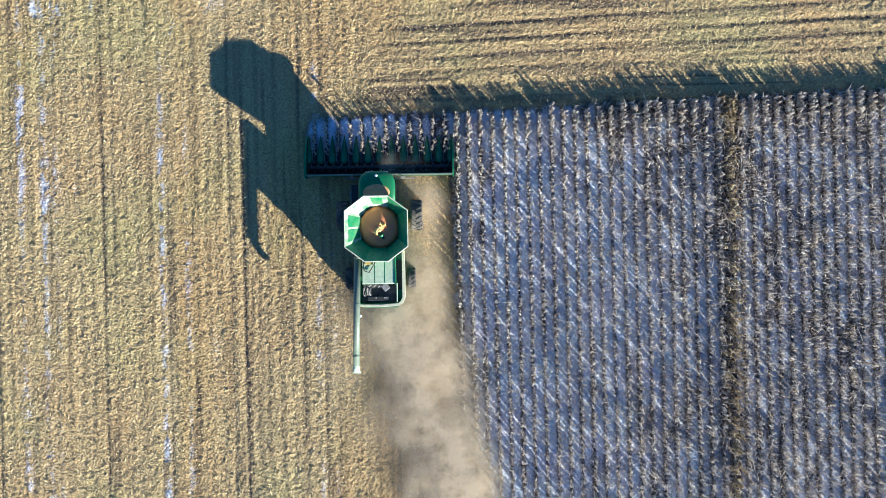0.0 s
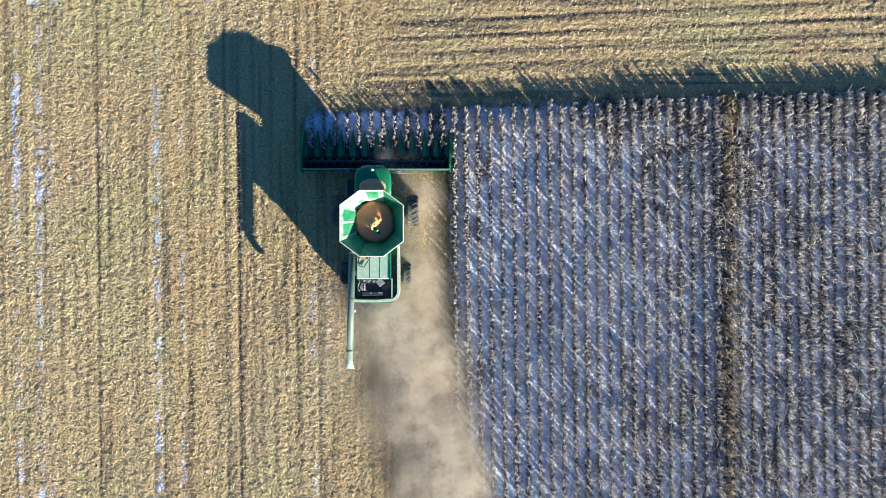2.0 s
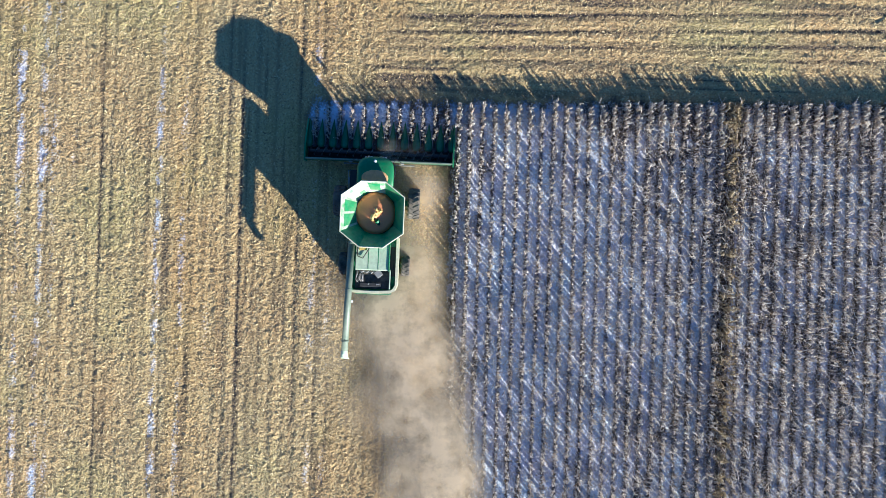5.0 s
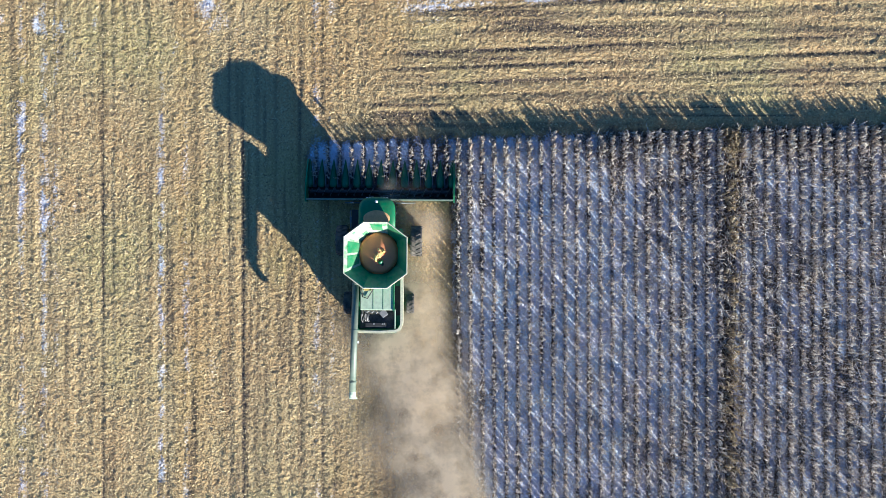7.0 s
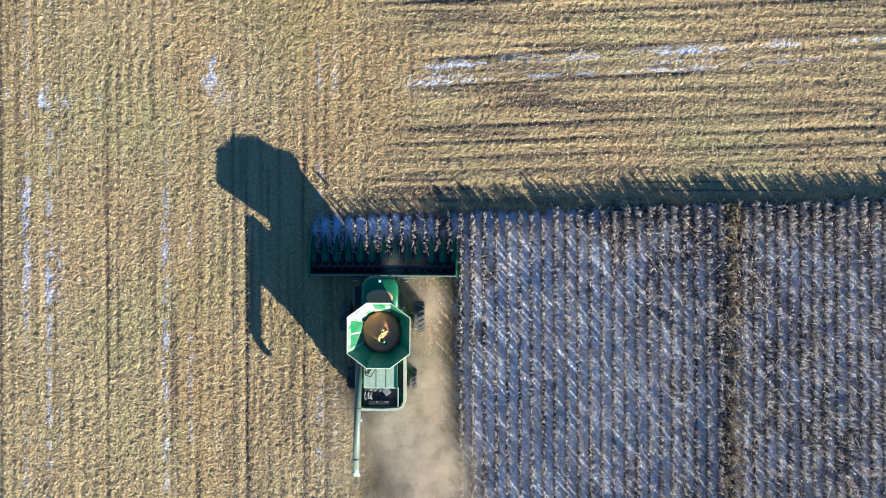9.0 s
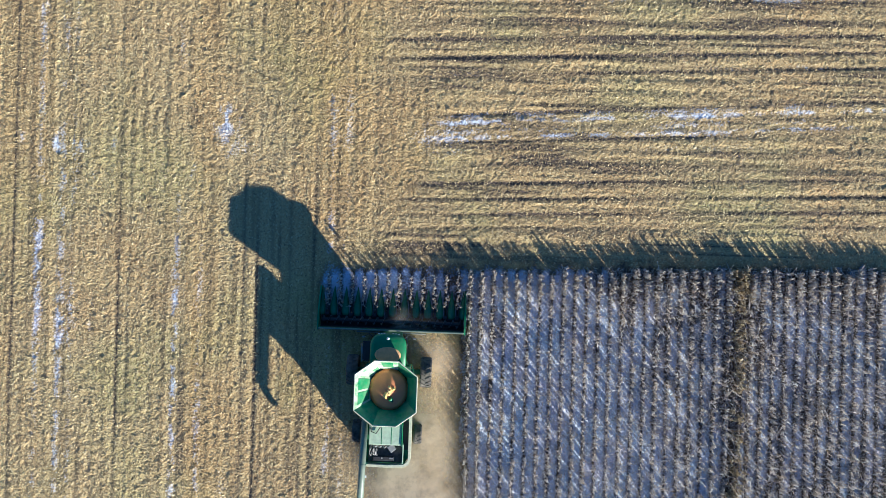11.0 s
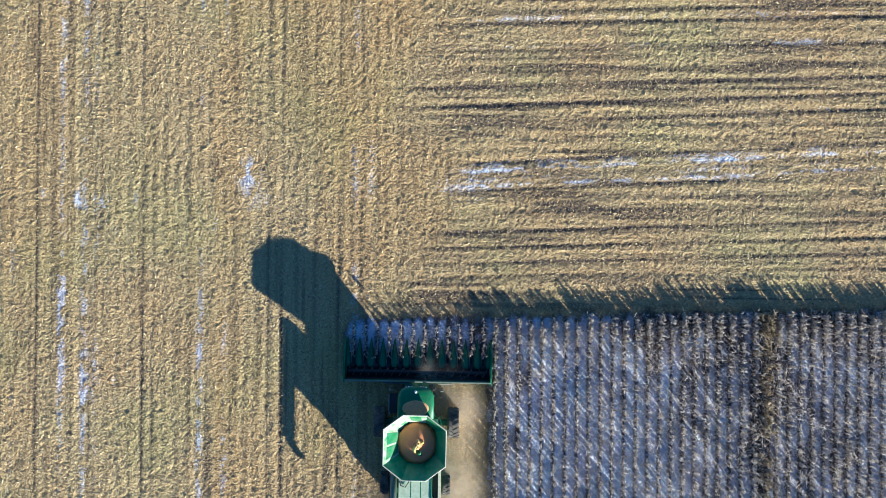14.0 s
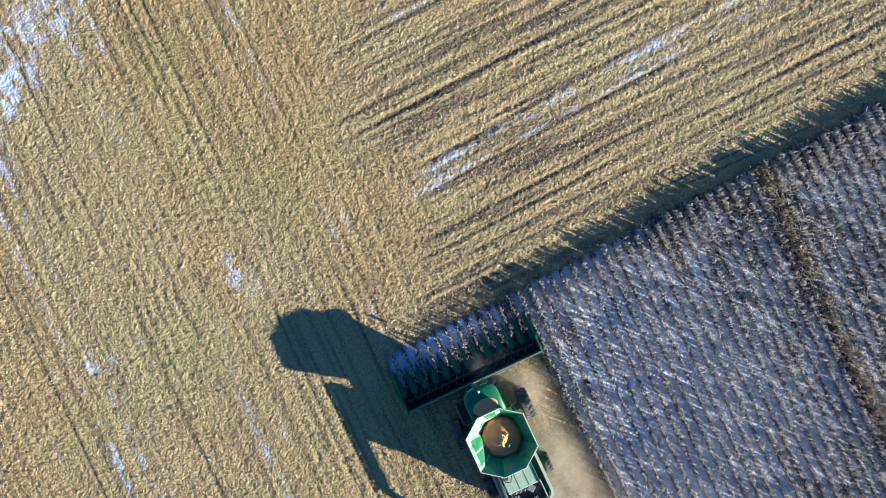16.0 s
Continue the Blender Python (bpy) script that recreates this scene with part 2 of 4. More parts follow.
def build_field():
    h = GY - corn_end(GX)
    wob = blurred(SH, 25, 25, 1)
    head = np.clip((h - 0.3) / 0.8, 0, 1) * np.clip((GX + 7.5 + 1.4 * wob - 0.25 * np.clip(h - 6, 0, 30)) / 3.0, 0, 1)
    corn = ((GX > FIRST_ROW - 0.4) & (h < 0.2)) | ((GX > -8.7) & (GX < 1.2) & (h < 0.2) & (GY > 6.0))
    corn = corn.astype(float)
    kx, ky = np.fft.fftfreq(SH[1]), np.fft.fftfreq(SH[0])
    soft = np.fft.ifft2(np.fft.fft2(corn) * np.exp(-2 * np.pi ** 2 * 6.0 * (kx[None] ** 2 + ky[:, None] ** 2))).real
    hard, corn = corn, np.clip(soft + 0.12 * blurred(SH, 2, 2, 15) * (soft > 0.05) * (soft < 0.95), 0, 1)
    left = np.clip(1 - head - corn, 0, 1)
    turn = np.exp(-(((GX + 16) / 6.0) ** 2 + ((GY - 21) / 5.5) ** 2))
    # relief: clods and straw heaps, row ridges, wheel ruts, the loop of a turn
    z = 0.017 * blurred(SH, 0.5, 0.5, 2) + 0.003 * blurred(SH, 1.6, 1.6, 3) + 0.02 * blurred(SH, 60, 60, 4)
    z *= 1 - 0.45 * corn
    along_y, along_x = blurred(SH, 0.8, 22, 5), blurred(SH, 22, 0.8, 6)
    z += 0.010 * along_y * (left + corn * 0.4) + 0.018 * along_x * head
    z += 0.022 * np.cos((GX - FIRST_ROW) * math.tau / ROW) * (left * 0.3 + corn) + 0.008 * np.cos(h * math.tau / ROW) * head
    patch_y = np.clip(0.5 + 0.55 * blurred(SH, 4, 26, 8), 0, 1)
    patch_x = np.clip(0.5 + 0.55 * blurred(SH, 30, 3, 9), 0, 1)
    v_snow = row_profile(GX, [(-31.2, 0.5), (-27.9, 0.95), (-26.4, 0.9), (-25.6, 0.6), (-24.3, 0.45), (-18.6, 1.0), (-17.0, 0.75), (-15.3, 0.4), (-8.3, 0.75), (-7.3, 0.5)], 0.34)
    v_bare = row_profile(GX, [(-29.6, 0.9), (-28.6, 0.6), (-22.5, 1.0), (-21.8, 0.5), (-20.0, 0.5), (-14.1, 0.7), (-13.2, 1.0), (-27.55, 0.6), (-26.1, 0.6), (-18.25, 0.7), (-16.65, 0.6), (-7.95, 0.7), (-12.2, 0.5), (-11.0, 0.4), (-9.4, 0.8), (-5.2, 0.5)], 0.13)
    # the headland passes fan out a little from the edge of the crop
    fan = h - 0.030 * np.exp(-((h - 10.5) / 4.0) ** 2) * (GX - 14)
    h_snow = row_profile(fan, [(9.3, 0.8), (9.75, 0.5), (10.4, 1.0), (10.75, 0.65), (8.3, 0.3), (13.5, 0.3), (18.2, 0.55), (20.1, 0.6), (24.0, 0.4)], 0.24) * np.clip((GX + 8) / 6, 0, 1)
    h_bare = row_profile(fan, [(3.0, 0.5), (3.9, 0.8), (4.93, 0.9), (6.03, 1.0), (7.0, 0.4), (9.0, 0.7), (9.95, 0.5), (10.95, 0.8), (13.4, 0.7), (14.5, 1.0), (15.7, 1.0), (16.6, 0.5), (18.0, 0.8), (19.8, 0.8), (20.6, 0.6), (22.2, 0.6)], 0.17)
    loop = 0.45 * wob + np.hypot((GX + 16.5) / 1.0, (GY - 18.6) / 0.95)
    rings = np.exp(-((np.abs((loop / ROW) % 1 - 0.5)) / 0.2) ** 2)
    loop_line = rings * np.clip((loop - 2.2) / 1.5, 0, 1) * np.clip((8.6 - loop) / 1.5, 0, 1) * np.clip((GY - 15.5) / 3, 0, 1) * (left > 0.4) * np.clip(0.55 + 0.5 * blurred(SH, 9, 9, 19), 0, 1)
    z -= 0.008 * loop_line
    specks = np.clip(0.58 + 0.45 * blurred(SH, 1.0, 2.0, 12), 0, 1)
    specks_x = np.clip(0.58 + 0.45 * blurred(SH, 2.0, 1.0, 13), 0, 1)
    snow = left * v_snow * (0.75 + 0.25 * patch_y) * (1 - turn) * 0.62 * np.sqrt(specks) + head * h_snow * (0.9 + 0.1 * patch_x) * np.sqrt(specks_x) * 0.66
    v_bare = np.maximum(v_bare, 0.6 * np.clip(along_y - 0.3, 0, 1))
    h_bare = np.maximum(h_bare, 0.6 * np.clip(along_x - 0.2, 0, 1))
    bare = left * v_bare * (0.3 + 0.7 * patch_y) * (1 - turn) + head * h_bare * (0.85 + 0.6 * patch_x) + 0.34 * loop_line
    snow = np.minimum(snow, 0.7)
    blot = lambda x, y, rx, ry: np.exp(-(((GX - x) / rx) ** 2 + ((GY - y) / ry) ** 2))
    # snow left in the turning place, on the headland and at the field's far side
    for x, y, rx, ry, w in ((-15.6, 19.1, 1.0, 1.5, 0.68), (-26.9, 17.2, 0.35, 0.8, 0.7), (-25.2, 17.3, 0.5, 0.7, 0.6), (-29.2, 17.6, 0.3, 0.7, 0.5), (-17.7, 15.7, 0.3, 0.9, 0.6),
                            (-23.0, 17.3, 0.3, 0.7, 0.45), (-3.2, 18.3, 2.6, 0.9, 0.28), (-14.0, 17.0, 1.6, 1.0, 0.3), (-24.6, 36.6, 2.6, 2.2, 1.1), (-20.5, 39.5, 4.5, 2.6, 0.62)):
        snow += w * np.clip(0.25 + specks, 0, 1) * blot(x, y, rx, ry)
    bare += 0.9 * specks * blot(-17.6, 19.3, 0.5, 1.1) + 0.7 * specks * blot(-14.4, 19.4, 0.4, 0.9)
    snow += 0.16 * np.clip(blurred(SH, 12, 12, 10), 0, 2) * (left + head) * 0.6
    # below the standing corn: snow between the rows, patchy further in
    between = 0.5 - 0.5 * np.cos((GX - FIRST_ROW) * math.tau / ROW)
    deep = 0.92 + 0.2 * np.exp(-((GX - 5.6) / 3.2) ** 2) + 0.15 * blurred(SH, 3, 7, 11) + 0.07 * blurred(SH, 1.2, 2.0, 17) + 0.08 * blurred(SH, 20, 30, 14) - 0.10 * np.clip((GX - 9) / 8, 0, 1) * (1 + 0.35 * blurred(SH, 6, 12, 18)) - 0.06 * np.clip((GX - 18) / 6, 0, 1)
    # by the headland, further in, blown leaves cover most of the snow
    deep -= 0.42 * np.clip(1 + (h + 0.8) / 3.2, 0, 1) * np.clip((GX - 7) / 9, 0, 1) * np.clip(0.8 + 0.5 * blurred(SH, 7, 5, 23), 0, 1.3)
    weed = np.exp(-((GX - FIRST_ROW - 23 * ROW - 0.12 * wob) / 0.42) ** 4)
    snow += corn * (np.clip(deep, 0.1, 1.0) * (0.25 + 0.75 * between ** 0.5) - 0.9 * weed)
    bare += corn * 1.5
    z += -0.045 * np.clip(bare, 0, 1) * (1 - corn) - 0.01 * np.clip(snow, 0, 1) * (1 - corn)
    band = np.clip(0.5 + (np.abs(GX + 12.6) < 4.9) * 0.45 - (np.abs(GX + 22.5) < 4.6) * 0.35 + ((GX > -8.4) & (GX < 0.6)) * 0.4, 0, 1)
    warm = (band * left + 0.35 * head) * np.clip(0.6 + 0.3 * blurred(SH, 16, 40, 16), 0, 1)
    warm = np.clip(warm + 0.2 * np.clip(along_y, -1, 1) * left, 0, 1)
    edge = np.clip(np.minimum.reduce([GX + 38, 33 - GX, GY + 24, 44 - GY]) / 2, 0, 1)
    z *= edge
    snow, bare = snow * edge, bare * edge
    # one sheet: the fine middle and ever wider steps out to the horizon
    out = np.cumsum(0.5 * 1.35 ** np.arange(24))
    xs = np.concatenate([FX[0] - out[::-1], FX, FX[-1] + out])
    ys = np.concatenate([FY[0] - out[::-1], FY, FY[-1] + out])
    k = len(out)
    pad = lambda a: np.pad(a, k, mode="edge")
    X, Y = np.meshgrid(xs, ys)
    co = np.stack([X, Y, pad(z)], -1).reshape(-1, 3)
    idx = np.arange(X.size).reshape(X.shape)
    q = np.stack([idx[:-1, :-1], idx[:-1, 1:], idx[1:, 1:], idx[1:, :-1]], -1).reshape(-1, 4)
    ground = new("ground", mesh_from("ground", co, q, M_FIELD, True, snow=np.clip(pad(snow), 0, 1.2), bare=np.clip(pad(bare), 0, 1.6), warm=pad(warm)))
    tagged(ground, "harvested corn field of straw, bare soil and patchy snow", "field", kind="structure")
    return z, hard, snow, bare, head, warm


Z_FIELD, IN_CORN, SNOW, BARE, HEAD, WARM = build_field()
SLOPE_Y, SLOPE_X = np.gradient(Z_FIELD, STEP)


def sample(a, x, y):
    i = np.clip(np.rint((y - FY[0]) / STEP).astype(int), 0, SH[0] - 1)
    j = np.clip(np.rint((x - FX[0]) / STEP).astype(int), 0, SH[1] - 1)
    return a[i, j]


def scatter(n, x, y, lift, length, width, tilt, rng):
    """Loose curled leaf pieces: one bent face each."""
    a = rng.uniform(0, math.tau, n)
    d = np.stack([np.cos(a), np.sin(a), rng.normal(0, tilt, n)], -1) * (length / 2)[:, None]
    w = np.stack([-np.sin(a), np.cos(a), rng.normal(0, tilt * 1.2, n)], -1) * (width / 2)[:, None]
    for v in (d, w):
        v[:, 2] += v[:, 0] * sample(SLOPE_X, x, y) + v[:, 1] * sample(SLOPE_Y, x, y)
    c = np.stack([x, y, sample(Z_FIELD, x, y) + lift], -1)
    bend = np.zeros((n, 3))
    bend[:, 2] = rng.uniform(0, 0.25, n) * length
    co = np.stack([c - d - w, c + d - w + bend * 0.3, c + d + w, c - d + w + bend], 1).reshape(-1, 3)
    return co, np.arange(n * 4).reshape(n, 4)


def build_straw():
    rng = np.random.default_rng(21)
    # small chaff first, then the broader curled leaves and husks that lie on it
    kinds = ((190000, 0.002, 0.018, 0.075, 0.020, 0.040, 0.14), (150000, 0.008, 0.034, 0.080, 0.030, 0.060, 0.30))
    cos, qs, warm, base = [], [], [], 0
    for n, low, high, reach, w0, w1, tilt in kinds:
        x, y = rng.uniform(-38, 33, n), rng.uniform(-23, 43, n)
        keep = (sample(IN_CORN, x, y) < 0.5) & (rng.random(n) > 1.5 * np.clip(sample(SNOW, x, y), 0, 1)) & (rng.random(n) > 0.8 * np.clip(sample(BARE, x, y), 0, 1))
        x, y = x[keep], y[keep]
        n = len(x)
        co, q = scatter(n, x, y, rng.uniform(low, high, n), rng.gamma(4.0, reach / 4, n) + 0.045, rng.uniform(w0, w1, n), tilt, rng)
        cos.append(co)
        qs.append(q + base)
        warm.append(np.repeat(sample(WARM, x, y), 4))
        base += len(co)
    tagged(new("straw", mesh_from("straw", np.concatenate(cos), np.concatenate(qs), M_STRAW, warm=np.concatenate(warm))), "loose chopped corn leaves lying over the stubble", "straw", kind="stuff")
    # fallen leaves between the standing rows
    n = 95000
    x, y = rng.uniform(0.6, 33, n), rng.uniform(-23, 10.5, n)
    keep = (sample(IN_CORN, x, y) > 0.5) & (rng.random(n) < 0.55 + 0.45 * np.clip((x - 7) / 6, 0, 1))
    x, y = x[keep], y[keep]
    n = len(x)
    co, q = scatter(n, x, y, rng.uniform(0.02, 0.25, n), rng.gamma(4.0, 0.035, n) + 0.05, rng.uniform(0.012, 0.028, n), 0.35, rng)
    tagged(new("fallen_leaves", mesh_from("fallen_leaves", co, q, M_CORN)), "dry fallen corn leaves lying between standing rows", "leaves", kind="stuff")


build_straw()


def build_stubble():
    """Short cut stalks in rows."""
    rng = np.random.default_rng(5)
    xs, ys = [], []
    for k in range(-51, 0):
        y = np.arange(-23, 43, 0.2)
        xs.append(np.full(len(y), FIRST_ROW + k * ROW))
        ys.append(y)
    x, y = np.concatenate(xs), np.concatenate(ys)
    keep = (sample(HEAD, x, y) < 0.5) & (sample(IN_CORN, x, y) < 0.5)
    x, y = x[keep], y[keep]
    hx, hy = [], []
    for k in range(1, 42):
        u = np.arange(-12, 33, 0.2)
        hx.append(u)
        hy.append(corn_end(u) + k * ROW)
    hx, hy = np.concatenate(hx), np.concatenate(hy)
    keep = (sample(HEAD, hx, hy) > 0.5) & (hy < 43)
    x, y = np.concatenate([x, hx[keep]]), np.concatenate([y, hy[keep]])
    n = len(x)
    x, y = x + rng.normal(0, 0.03, n), y + rng.normal(0, 0.06, n)
    hgt, r = rng.uniform(0.06, 0.15, n), rng.uniform(0.011, 0.016, n)
    lean = rng.normal(0, 0.05, (n, 2))
    base = np.stack([x, y, sample(Z_FIELD, x, y) - 0.02], -1)
    co = []
    for lev in (0, 1):
        for j in range(3):
            a = j * math.tau / 3
            p = base + np.stack([r * math.cos(a) + lean[:, 0] * lev, r * math.sin(a) + lean[:, 1] * lev, hgt * lev], -1)
            co.append(p)
    co = np.stack(co, 1).reshape(-1, 3)
    f = np.array([[0, 1, 4, 3], [1, 2, 5, 4], [2, 0, 3, 5]])
    q = (np.arange(n)[:, None, None] * 6 + f[None]).reshape(-1, 4)
    tagged(new("stubble", mesh_from("stubble", co, q, M_STUB)), "short cut corn stalks standing in rows", "stubble", kind="stuff")


build_stubble()


# ---- standing corn ----
def corn_plant(seed, reach=1.0, leaves=7):
    """Corners and faces of one dry plant: tapered stalk, an ear and drooping leaves."""
    rng = np.random.default_rng(seed)
    top = rng.uniform(0.80, 1.02)
    lean = rng.normal(0, 0.05, 2)
    at = lambda t: np.array([lean[0] * t * t * 2, lean[1] * t * t * 2, top * t])
    co, q = [], []
    for t, r in ((0, 0.014), (0.55, 0.011), (1.0, 0.004)):
        for j in range(3):
            a = j * math.tau / 3
            co.append(at(t) + r * np.array([math.cos(a), math.sin(a), 0]))
    for lev in (0, 1):
        for j in range(3):
            q.append([lev * 3 + j, lev * 3 + (j + 1) % 3, lev * 3 + 3 + (j + 1) % 3, lev * 3 + 3 + j])
    side = rng.uniform(0, math.tau)
    for k in range(leaves):
        t0 = 0.16 + 0.78 * k / (leaves - 1)
        az = side + math.pi * (k % 2) + rng.normal(0, 0.5)
        out = np.array([math.cos(az), math.sin(az), 0])
        cross = np.array([-math.sin(az), math.cos(az), 0.25 * rng.normal()])
        w = rng.uniform(0.018, 0.036)
        rise, far = rng.uniform(0.02, 0.16), reach * rng.uniform(0.05, 0.20)
        drop = rng.uniform(0.15, 0.55) * (0.5 + t0 * 0.6)
        prof = [(0.0, 0.0, 0.6), (0.35, rise, 1.0), (0.72, rise * 0.3 - drop * 0.25, 0.85), (1.0, -drop, 0.15)]
        b = len(co)
        for s, up, ww in prof:
            c = at(t0) + out * far * (s ** 0.8) + np.array([0, 0, up])
            tw = cross + out * rng.normal(0, 0.3)
            co += [c - tw * w * ww, c + tw * w * ww]
        for j in range(3):
            q.append([b + 2 * j, b + 2 * j + 1, b + 2 * j + 3, b + 2 * j + 2])
    # ear in its husk
    az = side + 0.6
    e0 = at(0.45) + 0.02 * np.array([math.cos(az), math.sin(az), 0])
    e1 = e0 + np.array([math.cos(az) * 0.10, math.sin(az) * 0.10, -0.16])
    b = len(co)
    for p, r in ((e0, 0.018), (e1, 0.026)):
        for j in range(3):
            a = j * math.tau / 3
            co.append(p + r * np.array([math.cos(a), math.sin(a), 0]))
    for j in range(3):
        q.append([b + j, b + (j + 1) % 3, b + 3 + (j + 1) % 3, b + 3 + j])
    return np.array(co), np.array(q)


TIDY = [corn_plant(100 + i, 0.55, 10) for i in range(10)]
RAGGED = [corn_plant(200 + i, 1.15, 9) for i in range(10)]


def plants_mesh(name, places, kinds, mat, rng):
    cos, qs, base = [], [], 0
    for (x, y), kind in zip(places, kinds):
        co, q = kind
        a, s = rng.uniform(0, math.tau), rng.uniform(0.86, 1.08)
        ca, sa = math.cos(a) * s, math.sin(a) * s
        tx, ty = rng.normal(0, 0.06, 2)
        r = np.empty_like(co)
        r[:, 0] = co[:, 0] * ca - co[:, 1] * sa + x + tx * co[:, 2]
        r[:, 1] = co[:, 0] * sa + co[:, 1] * ca + y + ty * co[:, 2]
        r[:, 2] = co[:, 2] * s - 0.02
        cos.append(r)
        qs.append(q + base)
        base += len(co)
    return mesh_from(name, np.concatenate(cos), np.concatenate(qs), mat)


def build_corn():
    rng = np.random.default_rng(31)
    for k in range(48):
        x = FIRST_ROW + k * ROW
        y1 = float(corn_end(x)) + rng.uniform(-0.25, 0.2)
        y = np.arange(-27.0, y1, 0.165 if k > 1 else 0.11)
        y = np.concatenate([y, np.arange(y1 - 1.5, y1, 0.07)])
        y = y + rng.normal(0, 0.03, len(y))
        thin = np.interp(y, np.linspace(-28, 14, 121), rng.random(121) ** 2.6) * (0.0 if k < 2 else 1.0)
        y = y[rng.random(len(y)) > (0.02 if k < 2 else 0.13 if k < 13 else 0.19) + (0.6 if k < 13 else 0.75) * thin * np.clip((y1 - y - 0.6) / 2.5, 0, 1)]
        weedy = k == 23
        if weedy:
            y = np.concatenate([y, y + 0.06, y[::2] + 0.02])
        chance = min(0.16, max(0.05, (x - 6) / 50))
        places = [(x + rng.normal(0, 0.26 if weedy else 0.03), v) for v in y]
        kinds = [(RAGGED if weedy or rng.random() < chance else TIDY)[rng.integers(10)] for _ in y]
        ob = new("corn_row", plants_mesh("corn_row", places, kinds, M_WEED if weedy else M_CORN, rng))
        if weedy:
            tagged(ob, "tangled row of brown corn and dead weeds", "corn row", "standing corn rows", "stuff")
        else:
            tagged(ob, "row of tall dry corn standing over snow" if x < 9 else "row of dry leaning corn over patchy snow", "corn row", "standing corn rows", "stuff")
    # broken stalks that lean across the rows, thickest along the weedy row
    n = 2600
    x = np.where(rng.random(n) < 0.22, rng.normal(FIRST_ROW + 23 * ROW, 0.8, n), 1.5 + 33 * rng.random(n) ** 0.75)
    y = rng.uniform(-26, corn_end(x) - 0.2)
    a, reach = rng.normal(math.radians(128), 0.75, n), rng.uniform(0.45, 1.15, n)
    z0, z1 = rng.uniform(0.02, 0.35, n), rng.uniform(0.45, 0.95, n)
    head, foot = np.stack([x + np.cos(a) * reach, y + np.sin(a) * reach, z1], -1), np.stack([x, y, z0], -1)
    co = []
    for p, r in ((foot, 0.017), ((head + foot) / 2 + np.stack([0 * x, 0 * x, 0.05 + 0 * x], -1), 0.014), (head, 0.006)):
        for j in range(3):
            t = j * math.tau / 3
            co.append(p + r * np.array([math.cos(t), math.sin(t), math.sin(t)]))
    co = np.stack(co, 1).reshape(-1, 3)
    f = np.array([[i * 3 + j, i * 3 + (j + 1) % 3, i * 3 + 3 + (j + 1) % 3, i * 3 + 3 + j] for i in range(2) for j in range(3)])
    q = (np.arange(n)[:, None, None] * 9 + f[None]).reshape(-1, 4)
    tagged(new("broken_stalks", mesh_from("broken_stalks", co, q, M_CORN)), "pale broken corn stalks leaning across the rows", "stalks", kind="stuff")
    # what still stands before the header: each plant for itself
    meshes = []
    for i in range(6):
        co, q = corn_plant(300 + i, 0.55, 7)
        meshes.append(mesh_from("corn_plant", co, q, M_CORN))
    for k in range(1, 13):
        x = FIRST_ROW - k * ROW
        row = new("corn_row")
        row.location = (x, 7.2, 0)
        tagged(row, "short uncut end of a dry corn row before the header", "corn row", "corn rows before the header")
        y = 6.9 + 0.1 * rng.random()
        while y < corn_end(x) + rng.uniform(-0.3, 0.1):
            p = new("corn_plant", meshes[rng.integers(6)])
            p.parent = row
            p.matrix_local = pose(rng.normal(0, 0.03), y - 7.2, 0, rng.normal(0, 3), rng.normal(0, 3), rng.uniform(0, 360))
            y += rng.uniform(0.10, 0.16)


build_corn()


# ---- the combine harvester ----
combine = new("combine_harvester")
combine.location, combine.rotation_euler = (-4.06, 1.70, 0), (0, 0, radians(-0.6))
tagged(combine, "dusty green combine harvester with open full grain tank cutting corn", "combine harvester")


def octagon(hw, hl, cw, cl, z, cy=0.0):
    """Eight corners: half width, half length and the half lengths of the front and side edges."""
    pts = [(cw, hl), (hw, cl), (hw, -cl), (cw, -hl), (-cw, -hl), (-hw, -cl), (-hw, cl), (-cw, hl)]
    return [Vector((x, y + cy, z)) for x, y in pts]


def sheet(corners, thick, ridge=0.0):
    """A plate of some thickness through four corners, with an optional pressed rib along its middle."""
    bm = bmesh.new()
    a, b, c, d = corners
    n = (b - a).cross(d - a).normalized() * thick
    loft(bm, [[a, b, c, d], [a + n, b + n, c + n, d + n]])
    if ridge:
        m0, m1 = (a + b) / 2, (c + d) / 2
        u = (b - a).normalized() * 0.03
        for s in (-0.28, 0.28):
            o = (b - a) * s
            o1 = (c - d) * s
            loft(bm, [[m0 + o * 0.9 - u, m0 + o * 0.9 + u, m1 + o1 * 0.9 + u, m1 + o1 * 0.9 - u],
                      [m0 + o * 0.9 - u - n * ridge, m0 + o * 0.9 + u - n * ridge, m1 + o1 * 0.9 + u - n * ridge, m1 + o1 * 0.9 - u - n * ridge]])
    return bm


